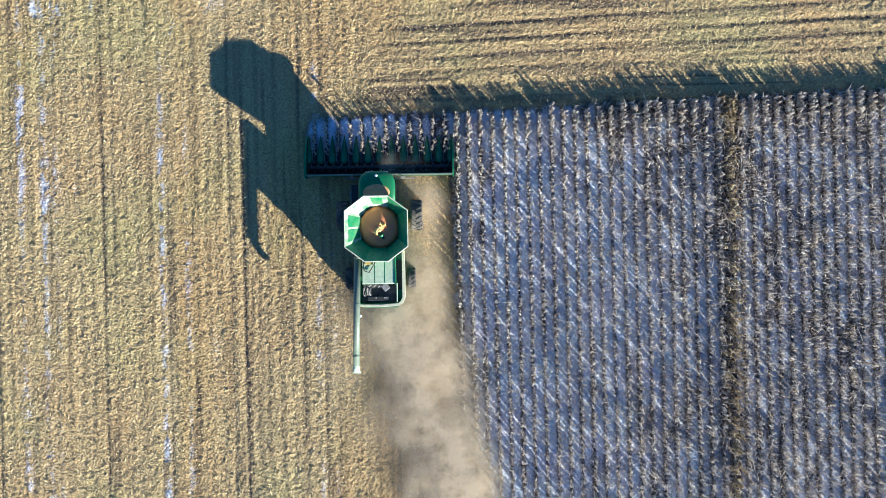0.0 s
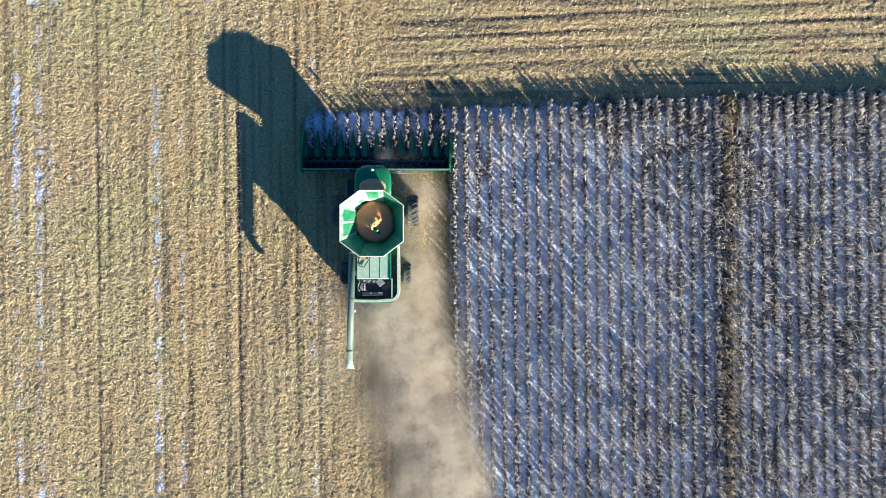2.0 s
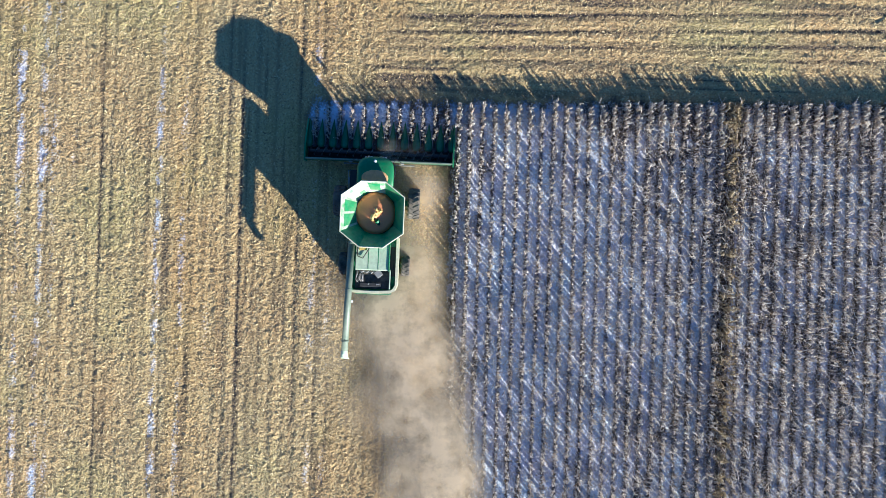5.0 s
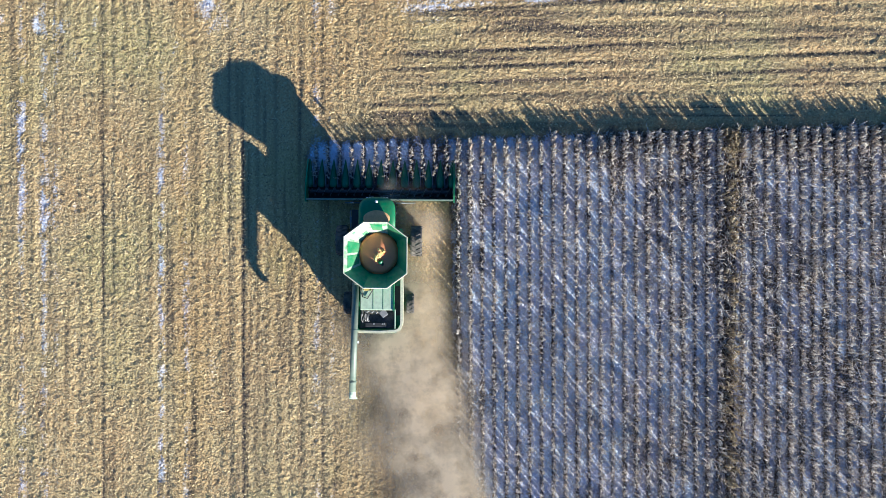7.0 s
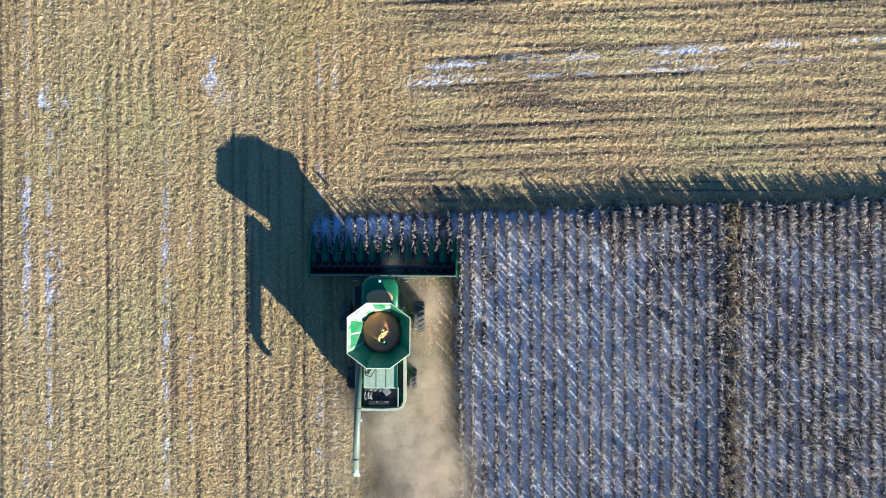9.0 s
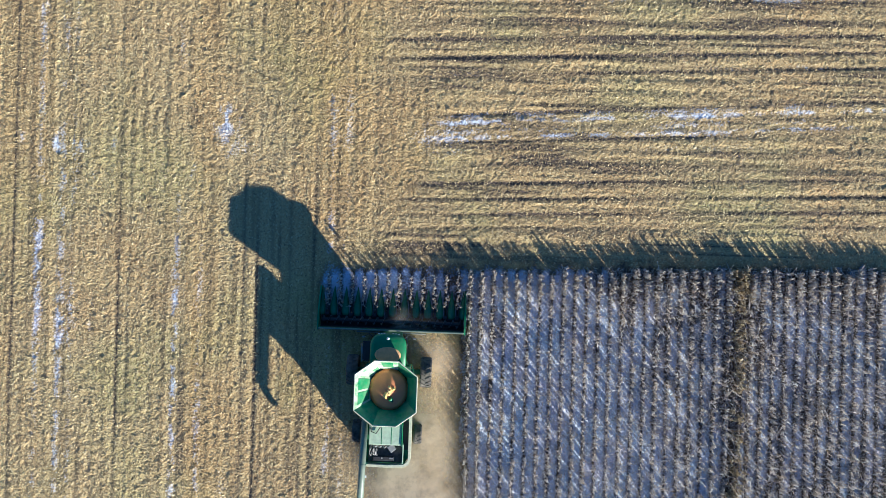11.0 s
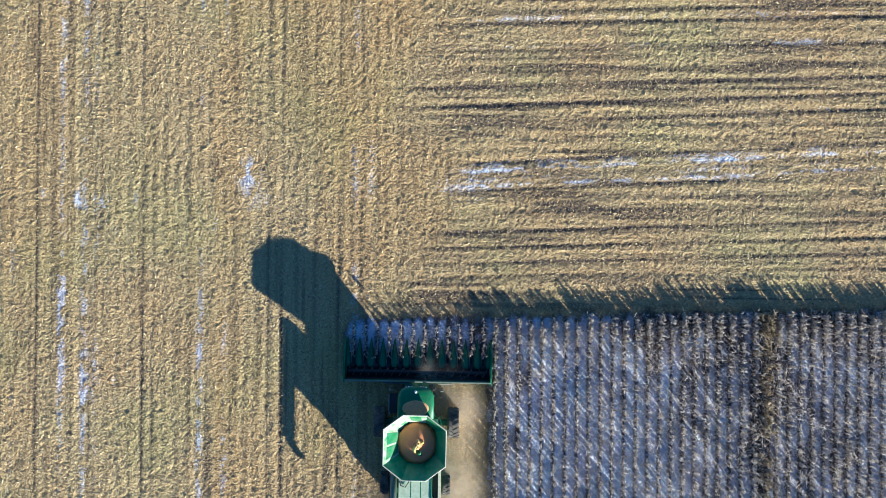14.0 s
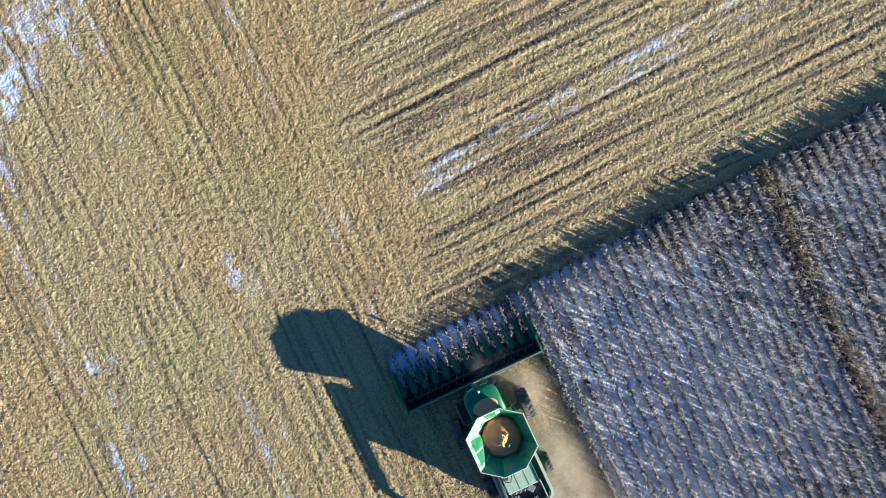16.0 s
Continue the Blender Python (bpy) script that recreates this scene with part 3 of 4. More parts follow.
def build_tank():
    tank = part("grain_tank", box(bmesh.new(), -1.42, 1.42, -1.45, 1.65, 2.3, 2.9, 0.04), M_DEEP, combine, "green grain tank with flared extensions")
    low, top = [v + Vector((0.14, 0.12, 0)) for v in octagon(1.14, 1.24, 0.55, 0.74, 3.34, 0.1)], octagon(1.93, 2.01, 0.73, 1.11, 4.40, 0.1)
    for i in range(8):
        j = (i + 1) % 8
        # panels that face the sun get the paler, lit copy of the sheet
        part("tank_panel", sheet([low[i], low[j], top[j], top[i]], 0.03, 1.2), M_TANK_SUNLIT if i > 4 else M_TANK, tank)
    # green plates on the front and left sheets, whose sun glare is painted pale
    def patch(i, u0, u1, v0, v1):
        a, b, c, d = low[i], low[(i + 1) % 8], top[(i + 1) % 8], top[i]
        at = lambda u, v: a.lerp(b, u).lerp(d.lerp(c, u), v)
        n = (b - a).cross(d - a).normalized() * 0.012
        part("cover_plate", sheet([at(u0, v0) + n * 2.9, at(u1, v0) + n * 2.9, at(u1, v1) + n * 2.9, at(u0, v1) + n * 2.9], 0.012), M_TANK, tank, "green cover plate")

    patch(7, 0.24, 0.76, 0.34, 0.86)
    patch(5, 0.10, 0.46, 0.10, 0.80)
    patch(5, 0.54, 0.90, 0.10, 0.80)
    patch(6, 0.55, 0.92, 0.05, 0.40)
    # hopper wall below the flare
    for i in range(8):
        j = (i + 1) % 8
        dn = Vector((0, 0, -0.45))
        part("hopper_wall", sheet([low[i] + dn, low[j] + dn, low[j], low[i]], 0.03), M_GREEN, tank)
    bm = bmesh.new()
    for i in range(8):
        tube(bm, top[i], top[(i + 1) % 8], 0.038, seg=8)
        bmesh.ops.create_icosphere(bm, subdivisions=1, radius=0.042, matrix=Matrix.Translation(top[i]))
    part("tank_rim", bm, M_RIM, tank, "tank rim coloured pale as if sunlit")
    # corner gussets; the dusty front sheet has sun glare in its pale colour
    for i in range(8):
        p, q = low[i].lerp(top[i], 0.25), low[i].lerp(top[i], 0.98)
        part("corner_strip", tube(bmesh.new(), p * 0.995 + Vector((0, 0, 0.02)), q * 0.995 + Vector((0, 0, 0.02)), 0.022, seg=6), M_RIM, tank)
    # filling auger with its yellow mouth
    part("filling_auger", tube(bmesh.new(), (0.55, -0.75, 2.9), (0.34, -0.38, 3.86), 0.12, 0.10), M_DEEP, tank)
    part("auger_mouth", tube(bmesh.new(), (0.34, -0.38, 3.86), (0.26, -0.26, 3.96), 0.13, 0.15), M_GREEN, tank)
    bm = bmesh.new()
    tube(bm, (-1.3, 0.15, 3.42), (1.3, 0.15, 3.42), 0.025, seg=6)
    part("cross_bar", bm, M_DEEP, tank)
    bm = box(bmesh.new(), 0.72, 1.0, -0.62, -0.25, 3.12, 3.46, 0.03)
    part("sensor_box", bm, M_RIM, tank, "pale sensor box")
    # the grain: a heap topped by fresh corn whose yellow paints in the sunlight
    bm = bmesh.new()
    rng = random.Random(3)
    rings = []
    for r, z in ((1.26, 3.47), (1.0, 3.58), (0.72, 3.71), (0.45, 3.84), (0.2, 3.94), (0.04, 3.98)):
        rings.append([(0.14 + r * math.cos(a * math.tau / 28) * 0.98, 0.22 + r * math.sin(a * math.tau / 28) * 1.05, z + rng.uniform(-0.03, 0.03)) for a in range(28)])
    loft(bm, rings)
    grain = part("corn_grain", bm, M_GRAIN, None, smooth=True)
    grain.matrix_world = pose(-4.06, 1.70, 0, 0, 0, -0.6)
    tagged(grain, "heap of brown shelled corn inside the grain tank", "grain")
    bm = bmesh.new()
    for k in range(15):
        u = rng.gauss(0, 0.19)
        at = Vector((0.08 + u + rng.gauss(0, 0.05), 0.10 + 0.7 * u + rng.gauss(0, 0.10), 3.97 - 0.42 * abs(u) + 0.02 * k % 0.06))
        g = bmesh.ops.create_icosphere(bm, subdivisions=2, radius=1, matrix=Matrix.Translation(at) @ Matrix.Rotation(rng.uniform(0, 3), 4, "Z") @ Matrix.Diagonal((rng.uniform(0.10, 0.22), rng.uniform(0.06, 0.12), rng.uniform(0.05, 0.12), 1)))
        for v in g["verts"]:
            v.co += Vector((rng.gauss(0, 0.012), rng.gauss(0, 0.012), rng.gauss(0, 0.01)))
    part("sunlit_fresh_grain", bm, M_FRESH_LIT, grain, "fresh corn on the heap, coloured sunlit yellow")


build_tank()


def build_cab():
    ring = lambda w, y0, y1, z, c: [Vector(p) for p in ((w, y0, z), (w, y1 - c, z), (w - c * 0.9, y1, z), (-w + c * 0.9, y1, z), (-w, y1 - c, z), (-w, y0, z))]
    curve = lambda w, y0, y1, z: [(w, y0, z)] + [(w * math.copysign(abs(math.cos(a)) ** 0.62, math.cos(a)), y1 - 0.95 + 0.95 * math.sin(a) ** 0.75, z) for a in np.linspace(0.02, math.pi - 0.02, 21)] + [(-w, y0, z)]
    bm = bmesh.new()
    loft(bm, [ring(0.86, 1.9, 3.05, 1.75, 0.25), ring(0.92, 1.9, 3.25, 2.3, 0.28), ring(0.97, 1.9, 3.35, 3.15, 0.3)])
    cab = part("cab", bm, M_GLASS, combine, "dark tinted glass cab")
    bm = bmesh.new()
    loft(bm, [curve(1.05, 1.75, 3.62, 3.16), curve(1.13, 1.7, 3.71, 3.24), curve(1.15, 1.7, 3.73, 3.32), curve(1.13, 1.71, 3.71, 3.40), curve(1.05, 1.78, 3.60, 3.48), curve(0.85, 1.9, 3.38, 3.54), curve(0.5, 2.2, 3.0, 3.57)])
    roof = part("cab_roof", bm, M_GREEN, combine, "rounded green cab roof", True)
    bm = bmesh.new()
    loft(bm, [[(0.86 * math.cos(a), 2.38 + 0.58 * math.sin(a), 3.53) for a in np.linspace(0, math.tau, 20)[:-1]],
              [(0.74 * math.cos(a), 2.38 + 0.48 * math.sin(a), 3.585) for a in np.linspace(0, math.tau, 20)[:-1]]])
    part("dust_layer", bm, M_DIRT, roof, "brown dust lying on the roof")
    bm = bmesh.new()
    bmesh.ops.create_uvsphere(bm, u_segments=14, v_segments=8, radius=0.10, matrix=Matrix.Translation((-0.02, 3.42, 3.60)))
    part("receiver_dome", bm, M_LENS, roof, "white satellite receiver dome", True)
    for s in (-1, 1):
        for k in range(3):
            bm = box(bmesh.new(), s * (0.28 + 0.17 * k) - 0.06, s * (0.28 + 0.17 * k) + 0.06, 3.62 - 0.02 * k, 3.74 - 0.02 * k, 3.26, 3.38, 0.015)
            part("work_lamp", bm, M_LENS, roof)
        bm = path_tube(bmesh.new(), [(s * 0.95, 3.35, 3.0), (s * 1.25, 3.62, 2.95), (s * 1.62, 3.42, 2.9)], 0.025)
        arm = part("mirror_arm", bm, M_BLACK, combine)
        part("mirror", box(bmesh.new(), s * 1.62 - 0.10, s * 1.62 + 0.10, 3.36, 3.43, 2.62, 2.94, 0.02), M_GREY, arm, "grey mirror housing")
        for y in (1.95, 2.7):
            part("cab_post", tube(bmesh.new(), (s * 0.90, y, 1.8), (s * 0.985, y + 0.03, 3.2), 0.035, seg=8), M_DEEP, cab)
    # entry platform, rail and ladder on the driver's side
    part("platform", box(bmesh.new(), -1.75, -0.95, 1.7, 3.0, 1.72, 1.80, 0.01), M_BLACK, combine)
    part("handrail", path_tube(bmesh.new(), [(-1.7, 1.8, 1.8), (-1.72, 1.8, 2.7), (-1.74, 2.9, 2.7), (-1.74, 2.9, 1.8)], 0.022), M_GREY, combine)
    ladder = part("ladder", tube(bmesh.new(), (-1.78, 2.55, 0.45), (-1.72, 2.55, 1.76), 0.03, seg=8), M_BLACK, combine)
    part("ladder_rail", tube(bmesh.new(), (-1.78, 2.15, 0.45), (-1.72, 2.15, 1.76), 0.03, seg=8), M_BLACK, ladder)
    for k in range(5):
        part("rung", box(bmesh.new(), -1.86, -1.68, 2.15, 2.55, 0.5 + 0.28 * k, 0.54 + 0.28 * k), M_GREY, ladder)
    # rail and steps right of the cab
    part("side_rail", path_tube(bmesh.new(), [(1.15, 1.6, 2.6), (1.5, 1.75, 2.75), (1.62, 1.3, 2.75), (1.55, 0.7, 2.6)], 0.025), M_GREEN, combine)


build_cab()


def build_body():
    # side-tapered hull
    prof = lambda w, z0, z1, y: [(w, y, z0), (w + 0.05, y, (z0 + z1) / 2), (w, y, z1), (-w, y, z1), (-w - 0.05, y, (z0 + z1) / 2), (-w, y, z0)]
    bm = loft(bmesh.new(), [prof(1.05, 1.0, 2.3, 1.85), prof(1.38, 0.85, 2.95, 1.2), prof(1.42, 0.9, 3.0, -1.6), prof(1.46, 1.15, 2.75, -1.9), prof(1.44, 1.3, 2.75, -4.3), prof(1.25, 1.5, 2.6, -4.62)])
    part("hull", bm, M_GREEN, combine)
    for s in (-1, 1):
        for y0, y1 in ((-1.55, 1.0), (-3.0, -1.7), (-4.4, -3.1)):
            part("side_shield", box(bmesh.new(), s * 1.50 - 0.03, s * 1.50 + 0.03, y0, y1, 1.35, 2.9, 0.02), M_GREEN, combine)
        part("side_stripe", box(bmesh.new(), s * 1.545 - 0.008, s * 1.545 + 0.008, -4.3, 0.9, 2.28, 2.40), M_YELLOW, combine, "yellow side stripe")
    # engine deck: pale panels, dark bay, radiator screen and a rounded pale rail round the stern
    deck = part("engine_deck", box(bmesh.new(), -1.02, 1.12, -3.35, -1.7, 2.95, 3.26, 0.05), M_PALE, combine, "pale dusty engine deck panel")
    for x in (-0.2, 0.42):
        part("panel_seam", box(bmesh.new(), x - 0.015, x + 0.015, -3.3, -1.75, 3.258, 3.275), M_GREEN, deck)
    part("deck_rib", box(bmesh.new(), 1.05, 1.13, -3.4, -1.6, 3.2, 3.34, 0.03), M_GREEN, deck)
    part("yellow_hatch", box(bmesh.new(), -0.80, -0.30, -2.12, -1.85, 3.27, 3.33, 0.02), M_YELLOW, deck, "yellow hatch cover")
    bm = bmesh.new()
    path_tube(bm, [(-0.92, -1.9, 3.34), (-0.86, -2.5, 3.36), (-0.55, -2.62, 3.36), (-0.2, -2.05, 3.36), (-0.16, -1.85, 3.36)], 0.035)
    part("deck_hose", bm, M_BLACK, deck)
    part("engine_bay", box(bmesh.new(), -1.02, 1.2, -4.52, -3.36, 2.76, 2.84, 0.01), M_RUBBER, combine, "dark dusty open engine bay")
    part("cooler", box(bmesh.new(), -0.72, 0.62, -4.40, -4.12, 2.84, 3.06, 0.04), M_BLACK, combine, "dark cooler box")
    for x in (-0.15, 0.38, 0.5):
        bm = tube(bmesh.new(), (x, -4.22, 3.06), (x, -4.22, 3.11), 0.055, seg=10)
        part("filler_cap", bm, M_GREY, combine)
    bm = box(bmesh.new(), -0.28, 0.12, -0.32, 0.12, 0, 0.24, 0.03)
    bmesh.ops.rotate(bm, cent=(0, 0, 0), matrix=Matrix.Rotation(radians(38), 3, "Z"), verts=bm.verts)
    bmesh.ops.translate(bm, vec=(0.45, -3.42, 2.98), verts=bm.verts)
    part("battery_cover", bm, M_GREY, combine, "grey tilted cover")
    rng = random.Random(8)
    for k in range(7):
        x = -0.95 + 0.08 * k
        pts = [(x, -3.25 - 0.05 * k, 3.05), (x + 0.12 * rng.random(), -3.6, 3.16 + 0.05 * rng.random()), (x - 0.1 * rng.random(), -3.95, 3.08), (x + 0.1, -4.2, 2.9)]
        part("engine_hose", path_tube(bmesh.new(), pts, 0.022 + 0.018 * rng.random(), 6), M_GREY if k % 2 else M_BLACK, combine)
    for k in range(4):
        pts = [(-0.75 + 0.3 * k, -3.40, 3.1), (-0.6 + 0.3 * k, -3.48 - 0.03 * k, 3.2), (-0.45 + 0.3 * k, -3.42, 3.1)]
        part("engine_pipe", path_tube(bmesh.new(), pts, 0.04, 6), M_GREY, combine)
    # radiator opening right of the deck
    slot = lambda dx, dy, z: [(1.37 + dx * math.cos(a), -2.45 + dy * max(-1, min(1, 1.45 * math.sin(a))), z) for a in np.linspace(0, math.tau, 25)[:-1]]
    part("radiator_screen", loft(bmesh.new(), [slot(0.235, 1.25, 2.76), slot(0.235, 1.25, 2.80)]), M_BLACK, combine, "black radiator screen")
    rail = [(1.56, -1.25, 3.14), (1.59, -2.5, 3.16), (1.59, -4.2, 3.16), (1.47, -4.52, 3.16), (1.2, -4.66, 3.16), (0.2, -4.72, 3.14), (-1.0, -4.70, 3.12), (-1.4, -4.66, 3.1)]
    bm = bmesh.new()
    rings = []
    for i, p in enumerate(rail):
        p = Vector(p)
        d = (Vector(rail[min(i + 1, len(rail) - 1)]) - Vector(rail[max(i - 1, 0)])).normalized()
        n = d.cross(Vector((0, 0, 1)))
        rings.append([p + n * 0.09, p + n * 0.09 - Vector((0, 0, 0.5)), p - n * 0.09 - Vector((0, 0, 0.5)), p - n * 0.09])
    loft(bm, rings)
    bmesh.ops.bevel(bm, geom=[e for e in bm.edges if e.calc_length() > 0.3], offset=0.025, segments=2, affect="EDGES")
    part("stern_cowl", bm, M_RIM, combine, "pale green rounded stern cowl")
    part("inner_cowl", box(bmesh.new(), 1.13, 1.20, -4.5, -3.3, 2.8, 3.18, 0.02), M_PALE, combine)
    # chopper and spreader under the stern
    part("chopper", box(bmesh.new(), -1.15, 1.15, -4.95, -4.1, 0.95, 1.6, 0.06), M_DEEP, combine)
    for s in (-1, 1):
        part("spreader_disc", tube(bmesh.new(), (s * 0.55, -4.95, 0.84), (s * 0.55, -4.95, 0.94), 0.42, seg=18), M_BLACK, combine)
    # left walkway beside the auger
    part("walkway", box(bmesh.new(), -1.58, -1.28, -4.3, -1.4, 2.96, 3.03, 0.01), M_BLACK, combine)


build_body()


def build_unloader():
    a, b = Vector((-1.26, -1.55, 3.55)), Vector((-1.43, -8.42, 3.42))
    elbow = part("auger_elbow", path_tube(bmesh.new(), [(-1.3, -1.1, 2.5), (-1.25, -1.15, 3.1), (-1.28, -1.3, 3.45), a], 0.21, 14), M_GREEN, combine)
    tube_ob = part("unloading_auger", tube(bmesh.new(), a, b, 0.215, 0.205, 20), M_AUGER, combine, "pale green unloading auger tube", True)
    d = (b - a).normalized()
    for t in (0.10, 3.0, 6.2):
        p = a + d * t
        part("tube_band", tube(bmesh.new(), p, p + d * 0.09, 0.24, seg=20), M_AUGER, tube_ob)
    part("spout", loft(bmesh.new(), [[b + d * t + Vector((dx + w * math.cos(u), 0, dz + h * math.sin(u))) for u in np.linspace(0, math.tau, 15)[:-1]] for t, w, h, dx, dz in ((0, 0.205, 0.205, 0, 0), (0.2, 0.21, 0.2, 0, -0.03), (0.42, 0.24, 0.17, 0.02, -0.14), (0.52, 0.26, 0.10, 0.04, -0.36))]), M_PALE, tube_ob, "worn pale rubber spout")
    part("auger_cradle", box(bmesh.new(), -1.58, -1.12, -4.66, -4.5, 3.0, 3.24, 0.02), M_GREEN, combine)
    # unseen panel added to close the lit slit between auger and body shadows
    part("shadow_filler_panel", box(bmesh.new(), -1.36, -1.29, -4.45, -0.95, 2.96, 3.40, 0.02), M_DEEP, combine, "added dark green panel under the auger, blocking sun")
    part("work_light", box(bmesh.new(), -1.15, -1.05, -5.4, -5.25, 3.42, 3.5, 0.01), M_LENS, tube_ob)


build_unloader()


def build_wheel(x, y, r, w, lugs):
    s = 1 if x > 0 else -1
    seg = 40
    prof = [(-w / 2 + 0.06, r * 0.60), (-w / 2, r * 0.72), (-w / 2 + 0.02, r * 0.90), (-w / 2 + 0.10, r * 0.955), (w / 2 - 0.10, r * 0.955), (w / 2 - 0.02, r * 0.90), (w / 2, r * 0.72), (w / 2 - 0.06, r * 0.60)]
    bm = bmesh.new()
    rings = [[(x + px, y + pr * math.cos(a), r + pr * math.sin(a)) for px, pr in prof] for a in np.linspace(0, math.tau, seg + 1)[:-1]]
    vs = [[bm.verts.new(p) for p in ring] for ring in rings]
    for i in range(seg):
        for j in range(len(prof)):
            k = (j + 1) % len(prof)
            bm.faces.new((vs[i][j], vs[(i + 1) % seg][j], vs[(i + 1) % seg][k], vs[i][k]))
    wheel = part("wheel", bm, M_RUBBER, combine, "large lugged drive tyre" if r > 0.9 else "smaller lugged steering tyre")
    for i in range(lugs):
        for side in (-1, 1):
            a0 = (i + (0.5 if side > 0 else 0)) * math.tau / lugs
            bm = bmesh.new()
            rows = []
            for u, da in ((0.02, 0.0), (0.55, -0.12), (1.0, -0.20)):
                px = x + side * u * (w / 2 - 0.01)
                rad0, rad1 = r * 0.93, r * (1.0 if u < 0.9 else 0.955)
                t = 0.045
                c = a0 + da
                rows.append([(px, y + q * math.cos(c + e), r + q * math.sin(c + e)) for q, e in ((rad0, -t), (rad0, t), (rad1, t * 0.7), (rad1, -t * 0.7))])
            loft(bm, rows)
            part("lug", bm, M_RUBBER, wheel)
    bm = tube(bmesh.new(), (x - s * w * 0.3, y, r), (x + s * w * 0.28, y, r), r * 0.61, seg=28)
    part("rim", bm, M_YELLOW, wheel, "yellow wheel rim")
    part("hub", tube(bmesh.new(), (x + s * w * 0.2, y, r), (x + s * w * 0.38, y, r), r * 0.2, seg=14), M_GREEN, wheel)


for sx in (-1, 1):
    build_wheel(sx * 2.40, 1.02, 1.0, 0.76, 18)
    build_wheel(sx * 2.02, -3.05, 0.74, 0.55, 16)
part("front_axle", box(bmesh.new(), -2.1, 2.1, 0.85, 1.2, 0.85, 1.15, 0.04), M_DEEP, combine)
part("rear_axle", box(bmesh.new(), -1.7, 1.7, -3.15, -2.95, 0.62, 0.86, 0.03), M_DEEP, combine)
part("axle_mount", box(bmesh.new(), -0.9, 0.9, -3.25, -2.85, 0.8, 1.45, 0.04), M_DEEP, combine)


def build_header():
    bm = loft(bmesh.new(), [[(-0.75, y, z), (0.75, y, z), (0.75, y, z + 0.75), (-0.75, y, z + 0.75)] for y, z in ((1.2, 1.15), (3.75, 0.32))])
    part("feeder_house", bm, M_DEEP, combine, "sloping dark green feeder house")
    header = part("header", box(bmesh.new(), -4.76, 4.76, 3.66, 3.76, 0.25, 1.16, 0.02), M_DEEP, combine, "green twelve-row corn header")
    part("top_beam", box(bmesh.new(), -4.77, 4.77, 3.64, 3.74, 1.16, 1.27, 0.02), M_AUGER, header, "pale worn top beam")
    part("trough", loft(bmesh.new(), [[(x, 3.76, 0.95), (x, 3.80, 0.45), (x, 4.0, 0.24), (x, 4.5, 0.24), (x, 4.62, 0.42), (x, 4.60, 0.36), (x, 4.46, 0.19), (x, 3.98, 0.19), (x, 3.76, 0.40)] for x in (-4.74, 4.74)]), M_BLACK, header, "dark auger trough")
    core = part("cross_auger", tube(bmesh.new(), (-4.6, 4.22, 0.56), (4.6, 4.22, 0.56), 0.13, seg=14), M_BLACK, header)
    for s in (-1, 1):
        bm = bmesh.new()
        turns, per = 8, 12
        inner, outer = [], []
        for i in range(turns * per + 1):
            a = s * i * math.tau / per
            x = s * (4.55 - 4.1 * i / (turns * per))
            inner.append(bm.verts.new((x, 4.22 + 0.12 * math.cos(a), 0.56 + 0.12 * math.sin(a))))
            outer.append(bm.verts.new((x, 4.22 + 0.29 * math.cos(a), 0.56 + 0.29 * math.sin(a))))
        for i in range(turns * per):
            bm.faces.new((inner[i], inner[i + 1], outer[i + 1], outer[i]))
        bmesh.ops.solidify(bm, geom=bm.faces[:], thickness=0.012)
        part("flighting", bm, M_GREY, core)
    # snouts with their hoods
    arc = lambda w, y, z, h: [(w * math.cos(a), y, z + h * math.sin(a)) for a in np.linspace(0, math.pi, 9)] + [(-w, y, z - 0.05), (w, y, z - 0.05)]
    for i in range(13):
        x = -4.698 + 0.783 * i
        end = i in (0, 12)
        k = 1.0
        tip = [[Vector((px + x, py, pz)) for px, py, pz in arc(*r)] for r in ((0.225, 5.22, 0.27, 0.24), (0.17, 5.55, 0.22, 0.20), (0.10, 5.95, 0.17, 0.13), (0.045, 6.25, 0.12, 0.06), (0.012, 6.42, 0.09, 0.02))]
        part("snout", loft(bmesh.new(), tip), M_HOOD, header)
        hood = [[Vector((px + x, py, pz)) for px, py, pz in arc(*r)] for r in ((0.17, 4.52, 0.34, 0.22), (0.235, 4.66, 0.34, 0.28), (0.25, 4.95, 0.31, 0.27), (0.245, 5.21, 0.28, 0.26))]
        part("hood", loft(bmesh.new(), hood), M_HOOD, header)
        if not end:
            part("hood_strap", loft(bmesh.new(), [[Vector((px + x, py, pz)) for px, py, pz in arc(*r)] for r in ((0.255, 5.16, 0.29, 0.275), (0.252, 5.23, 0.28, 0.27))]), M_HOOD, header)
    for i in range(12):
        x = -4.3065 + 0.783 * i
        for s in (-1, 1):
            part("deck_plate", box(bmesh.new(), x + s * 0.085 - 0.045, x + s * 0.085 + 0.045, 4.6, 5.5, 0.34, 0.37, 0.005), M_BLACK, header)
        part("gathering_chain", box(bmesh.new(), x - 0.13, x - 0.10, 4.5, 5.6, 0.38, 0.44, 0.01), M_GREY, header)
        part("gearbox", box(bmesh.new(), x - 0.12, x + 0.12, 4.5, 4.72, 0.22, 0.46, 0.03), M_BLACK, header)
    for s in (-1, 1):
        prof = [(3.55, 0.2), (3.55, 1.12), (4.0, 1.2), (4.8, 1.05), (5.6, 0.66), (6.42, 0.14), (5.4, 0.12)]
        bm = loft(bmesh.new(), [[(s * 4.78, y, z) for y, z in prof], [(s * 4.88, y, z) for y, z in prof]])
        part("end_panel", bm, M_GREEN, header, "tall green end divider")
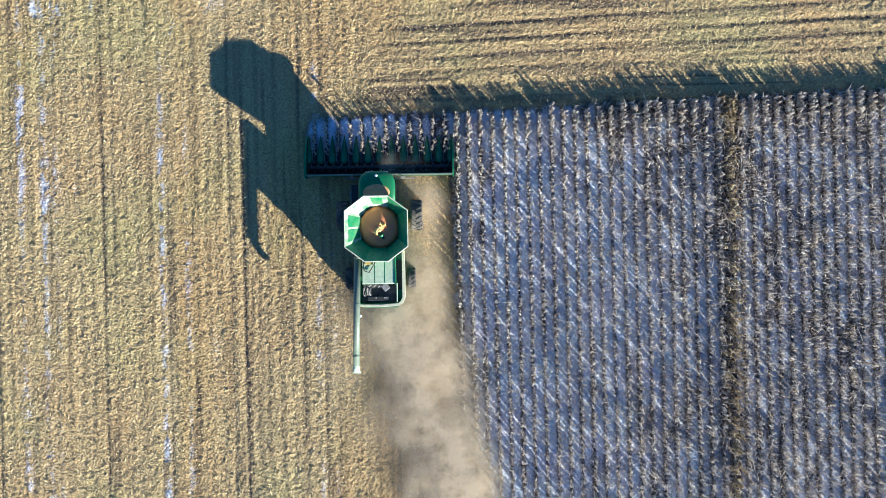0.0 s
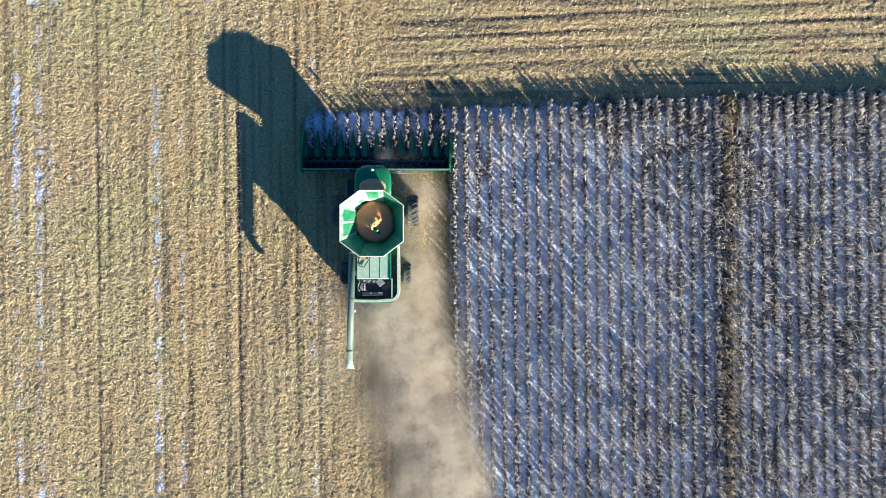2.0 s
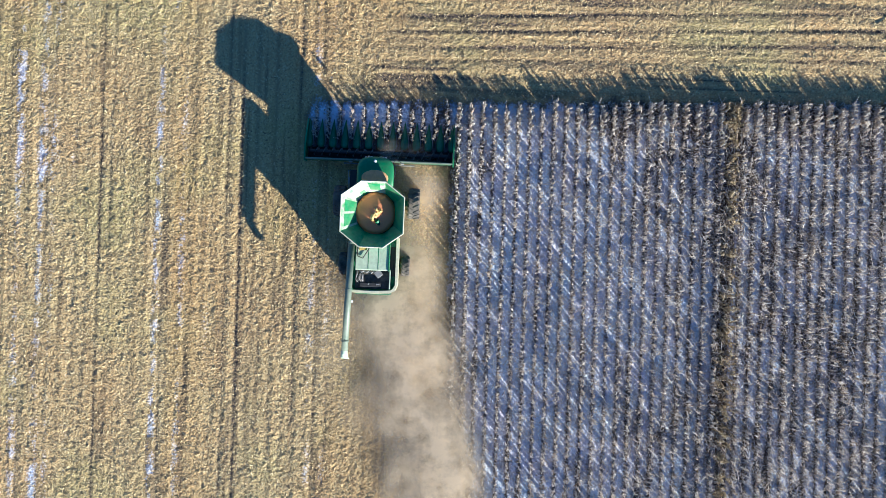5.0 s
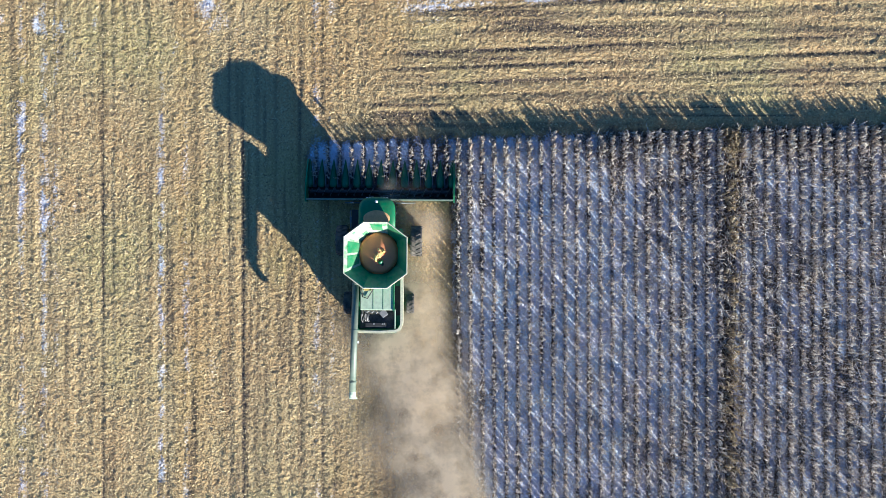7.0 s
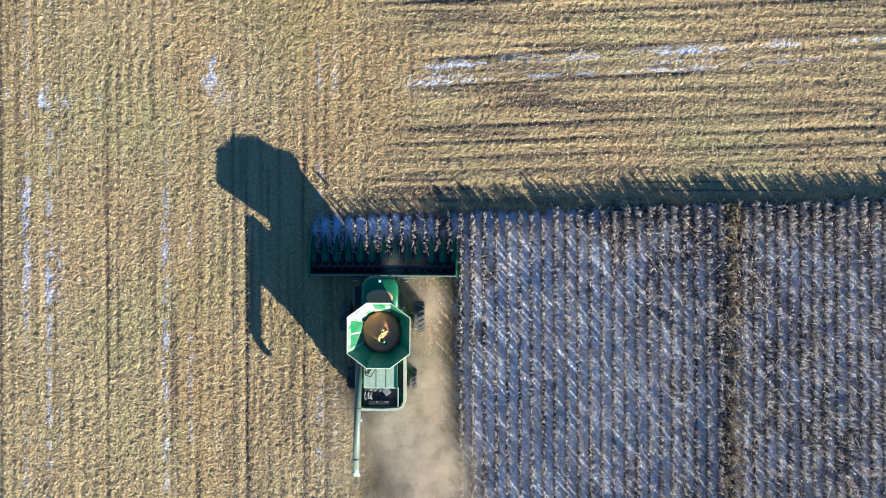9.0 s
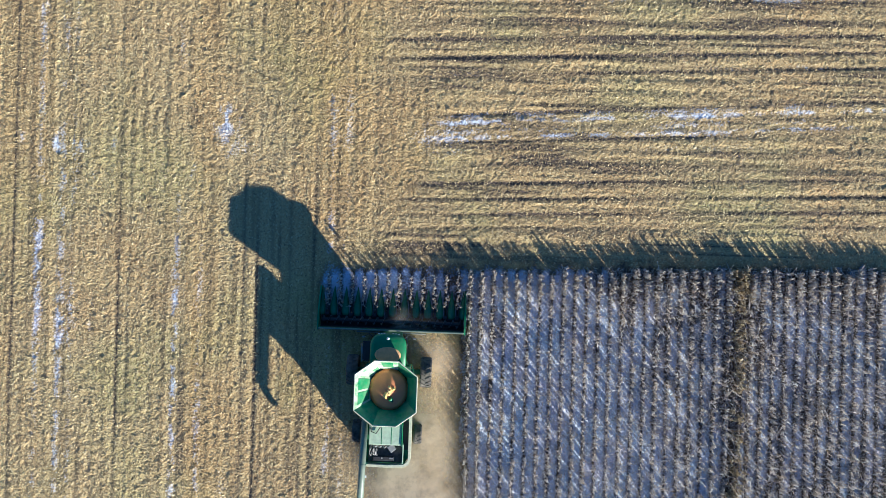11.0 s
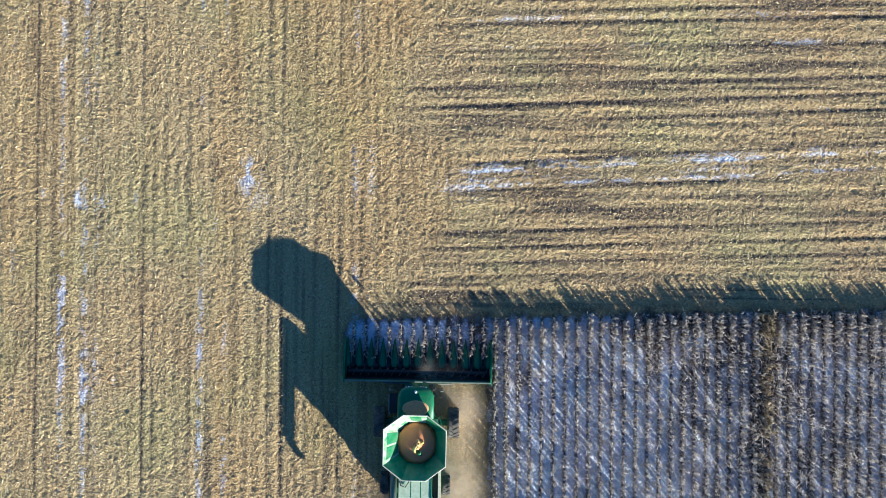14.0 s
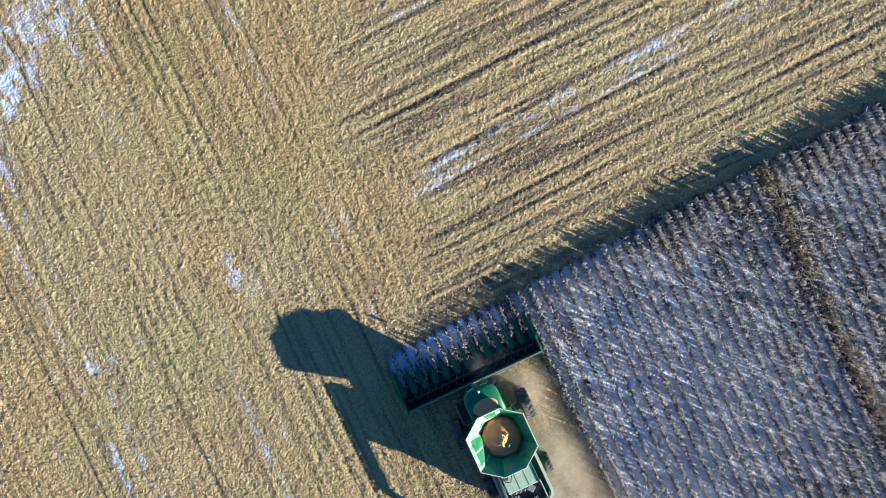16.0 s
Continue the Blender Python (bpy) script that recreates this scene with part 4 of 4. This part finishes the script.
    part("drive_shaft", tube(bmesh.new(), (-2.3, 3.5, 0.7), (2.3, 3.5, 0.7), 0.05, seg=10), M_GREY, header)
    for s in (-1, 1):
        part("header_hose", path_tube(bmesh.new(), [(s * 0.85, 2.2, 1.5), (s * 1.15, 2.9, 1.6), (s * 1.0, 3.5, 1.15)], 0.03, 6), M_BLACK, combine)
        part("lift_cylinder", tube(bmesh.new(), (s * 0.9, 1.3, 0.8), (s * 0.8, 3.2, 0.55), 0.06, seg=10), M_GREY, combine)


build_header()


# ---- dust thrown up behind and beside the machine ----
def build_dust():
    rng = np.random.default_rng(77)
    # centre, spread and share of each billow
    puffs = []
    for k in range(60):
        t = rng.random() ** 0.85
        y = -3.4 - 14.5 * t
        x = -3.2 + 3.8 * t ** 0.45 + rng.normal(0, 0.55 + 0.55 * t)
        puffs.append((x, y, 0.5 + 1.0 * rng.random() * (0.5 + t), rng.uniform(0.5, 1.15), rng.uniform(0.4, 1.3) * (1.5 - 0.55 * t)))
    for k in range(34):
        puffs.append((rng.uniform(-2.3, -0.7), rng.uniform(-4.5, 4.8), rng.uniform(0.15, 0.4), rng.uniform(0.5, 0.8), 0.25))
    for k in range(12):
        t = rng.random()
        puffs.append((-4.2 + 3.2 * t + rng.normal(0, 0.8), -4.5 - 13 * t, 0.4, 1.7, 0.16))
    for x, y, w in ((-3.55, 5.95, 0.55), (-3.2, 6.2, 0.35), (-2.9, 5.7, 0.25)):
        puffs.append((x, y, 1.5, 0.26, w))
    share = np.array([p[4] for p in puffs])
    share[-3:] = 0
    count = rng.multinomial(50000, share / share.sum())
    pos = []
    for (x, y, z, s, _), n in zip(puffs, count):
        p = rng.normal(0, 1, (n, 3)) * np.array([s, s * 1.25, s * 0.5]) + np.array([x, y, z])
        pos.append(p)
    c = np.concatenate(pos)
    c[:, 2] = np.abs(c[:, 2]) + 0.06
    n = len(c)
    size = rng.uniform(0.006, 0.015, n)
    size = size[:, None, None]
    co = c[:, None, :] + rng.normal(0, 1, (n, 3, 3)) * size
    cloud = tagged(new("dust_cloud", mesh_from("dust_cloud", co.reshape(-1, 3), np.arange(n * 3).reshape(n, 3), M_DUST)), "tan cloud of chaff and dust behind the machine", "dust", kind="stuff")

    # the finer dust between: billowing veils over one another
    xs, ys = np.arange(-11, 6, 0.16), np.arange(-23, 8.5, 0.16)
    X, Y = np.meshgrid(xs, ys)
    dens = sum(w * np.exp(-0.5 * (((X - x) / s) ** 2 + ((Y - y) / (1.25 * s)) ** 2)) for x, y, z, s, w in puffs)
    lump = blurred(X.shape, 4, 5, 40)
    smooth = sum(w * np.exp(-0.5 * (((X - x) / 2.2) ** 2 + ((Y - y) / 3.0) ** 2)) for x, y, z, s, w in puffs)
    for k in range(4):
        own = blurred(X.shape, 5, 7, 50 + k)
        thick = np.clip(dens * (1 + 0.28 * lump + 0.25 * own), 0, None)
        haze = 1 - np.exp(-0.31 * thick)
        z = 0.28 + 0.24 * k + (0.03 + 0.03 * k) * np.clip(smooth / smooth.max(), 0, 1) + 0.008 * own
        idx = np.arange(X.size).reshape(X.shape)
        q = np.stack([idx[:-1, :-1], idx[:-1, 1:], idx[1:, 1:], idx[1:, :-1]], -1).reshape(-1, 4)
        q = q[haze.ravel()[q].max(1) > 0.012]
        used, q2 = np.unique(q, return_inverse=True)
        co = np.stack([X, Y, z], -1).reshape(-1, 3)[used]
        part_of = new("dust_veil", mesh_from("dust_veil", co, q2.reshape(-1, 4), M_HAZE, True, haze=haze.ravel()[used]))
        part_of.parent = cloud


build_dust()
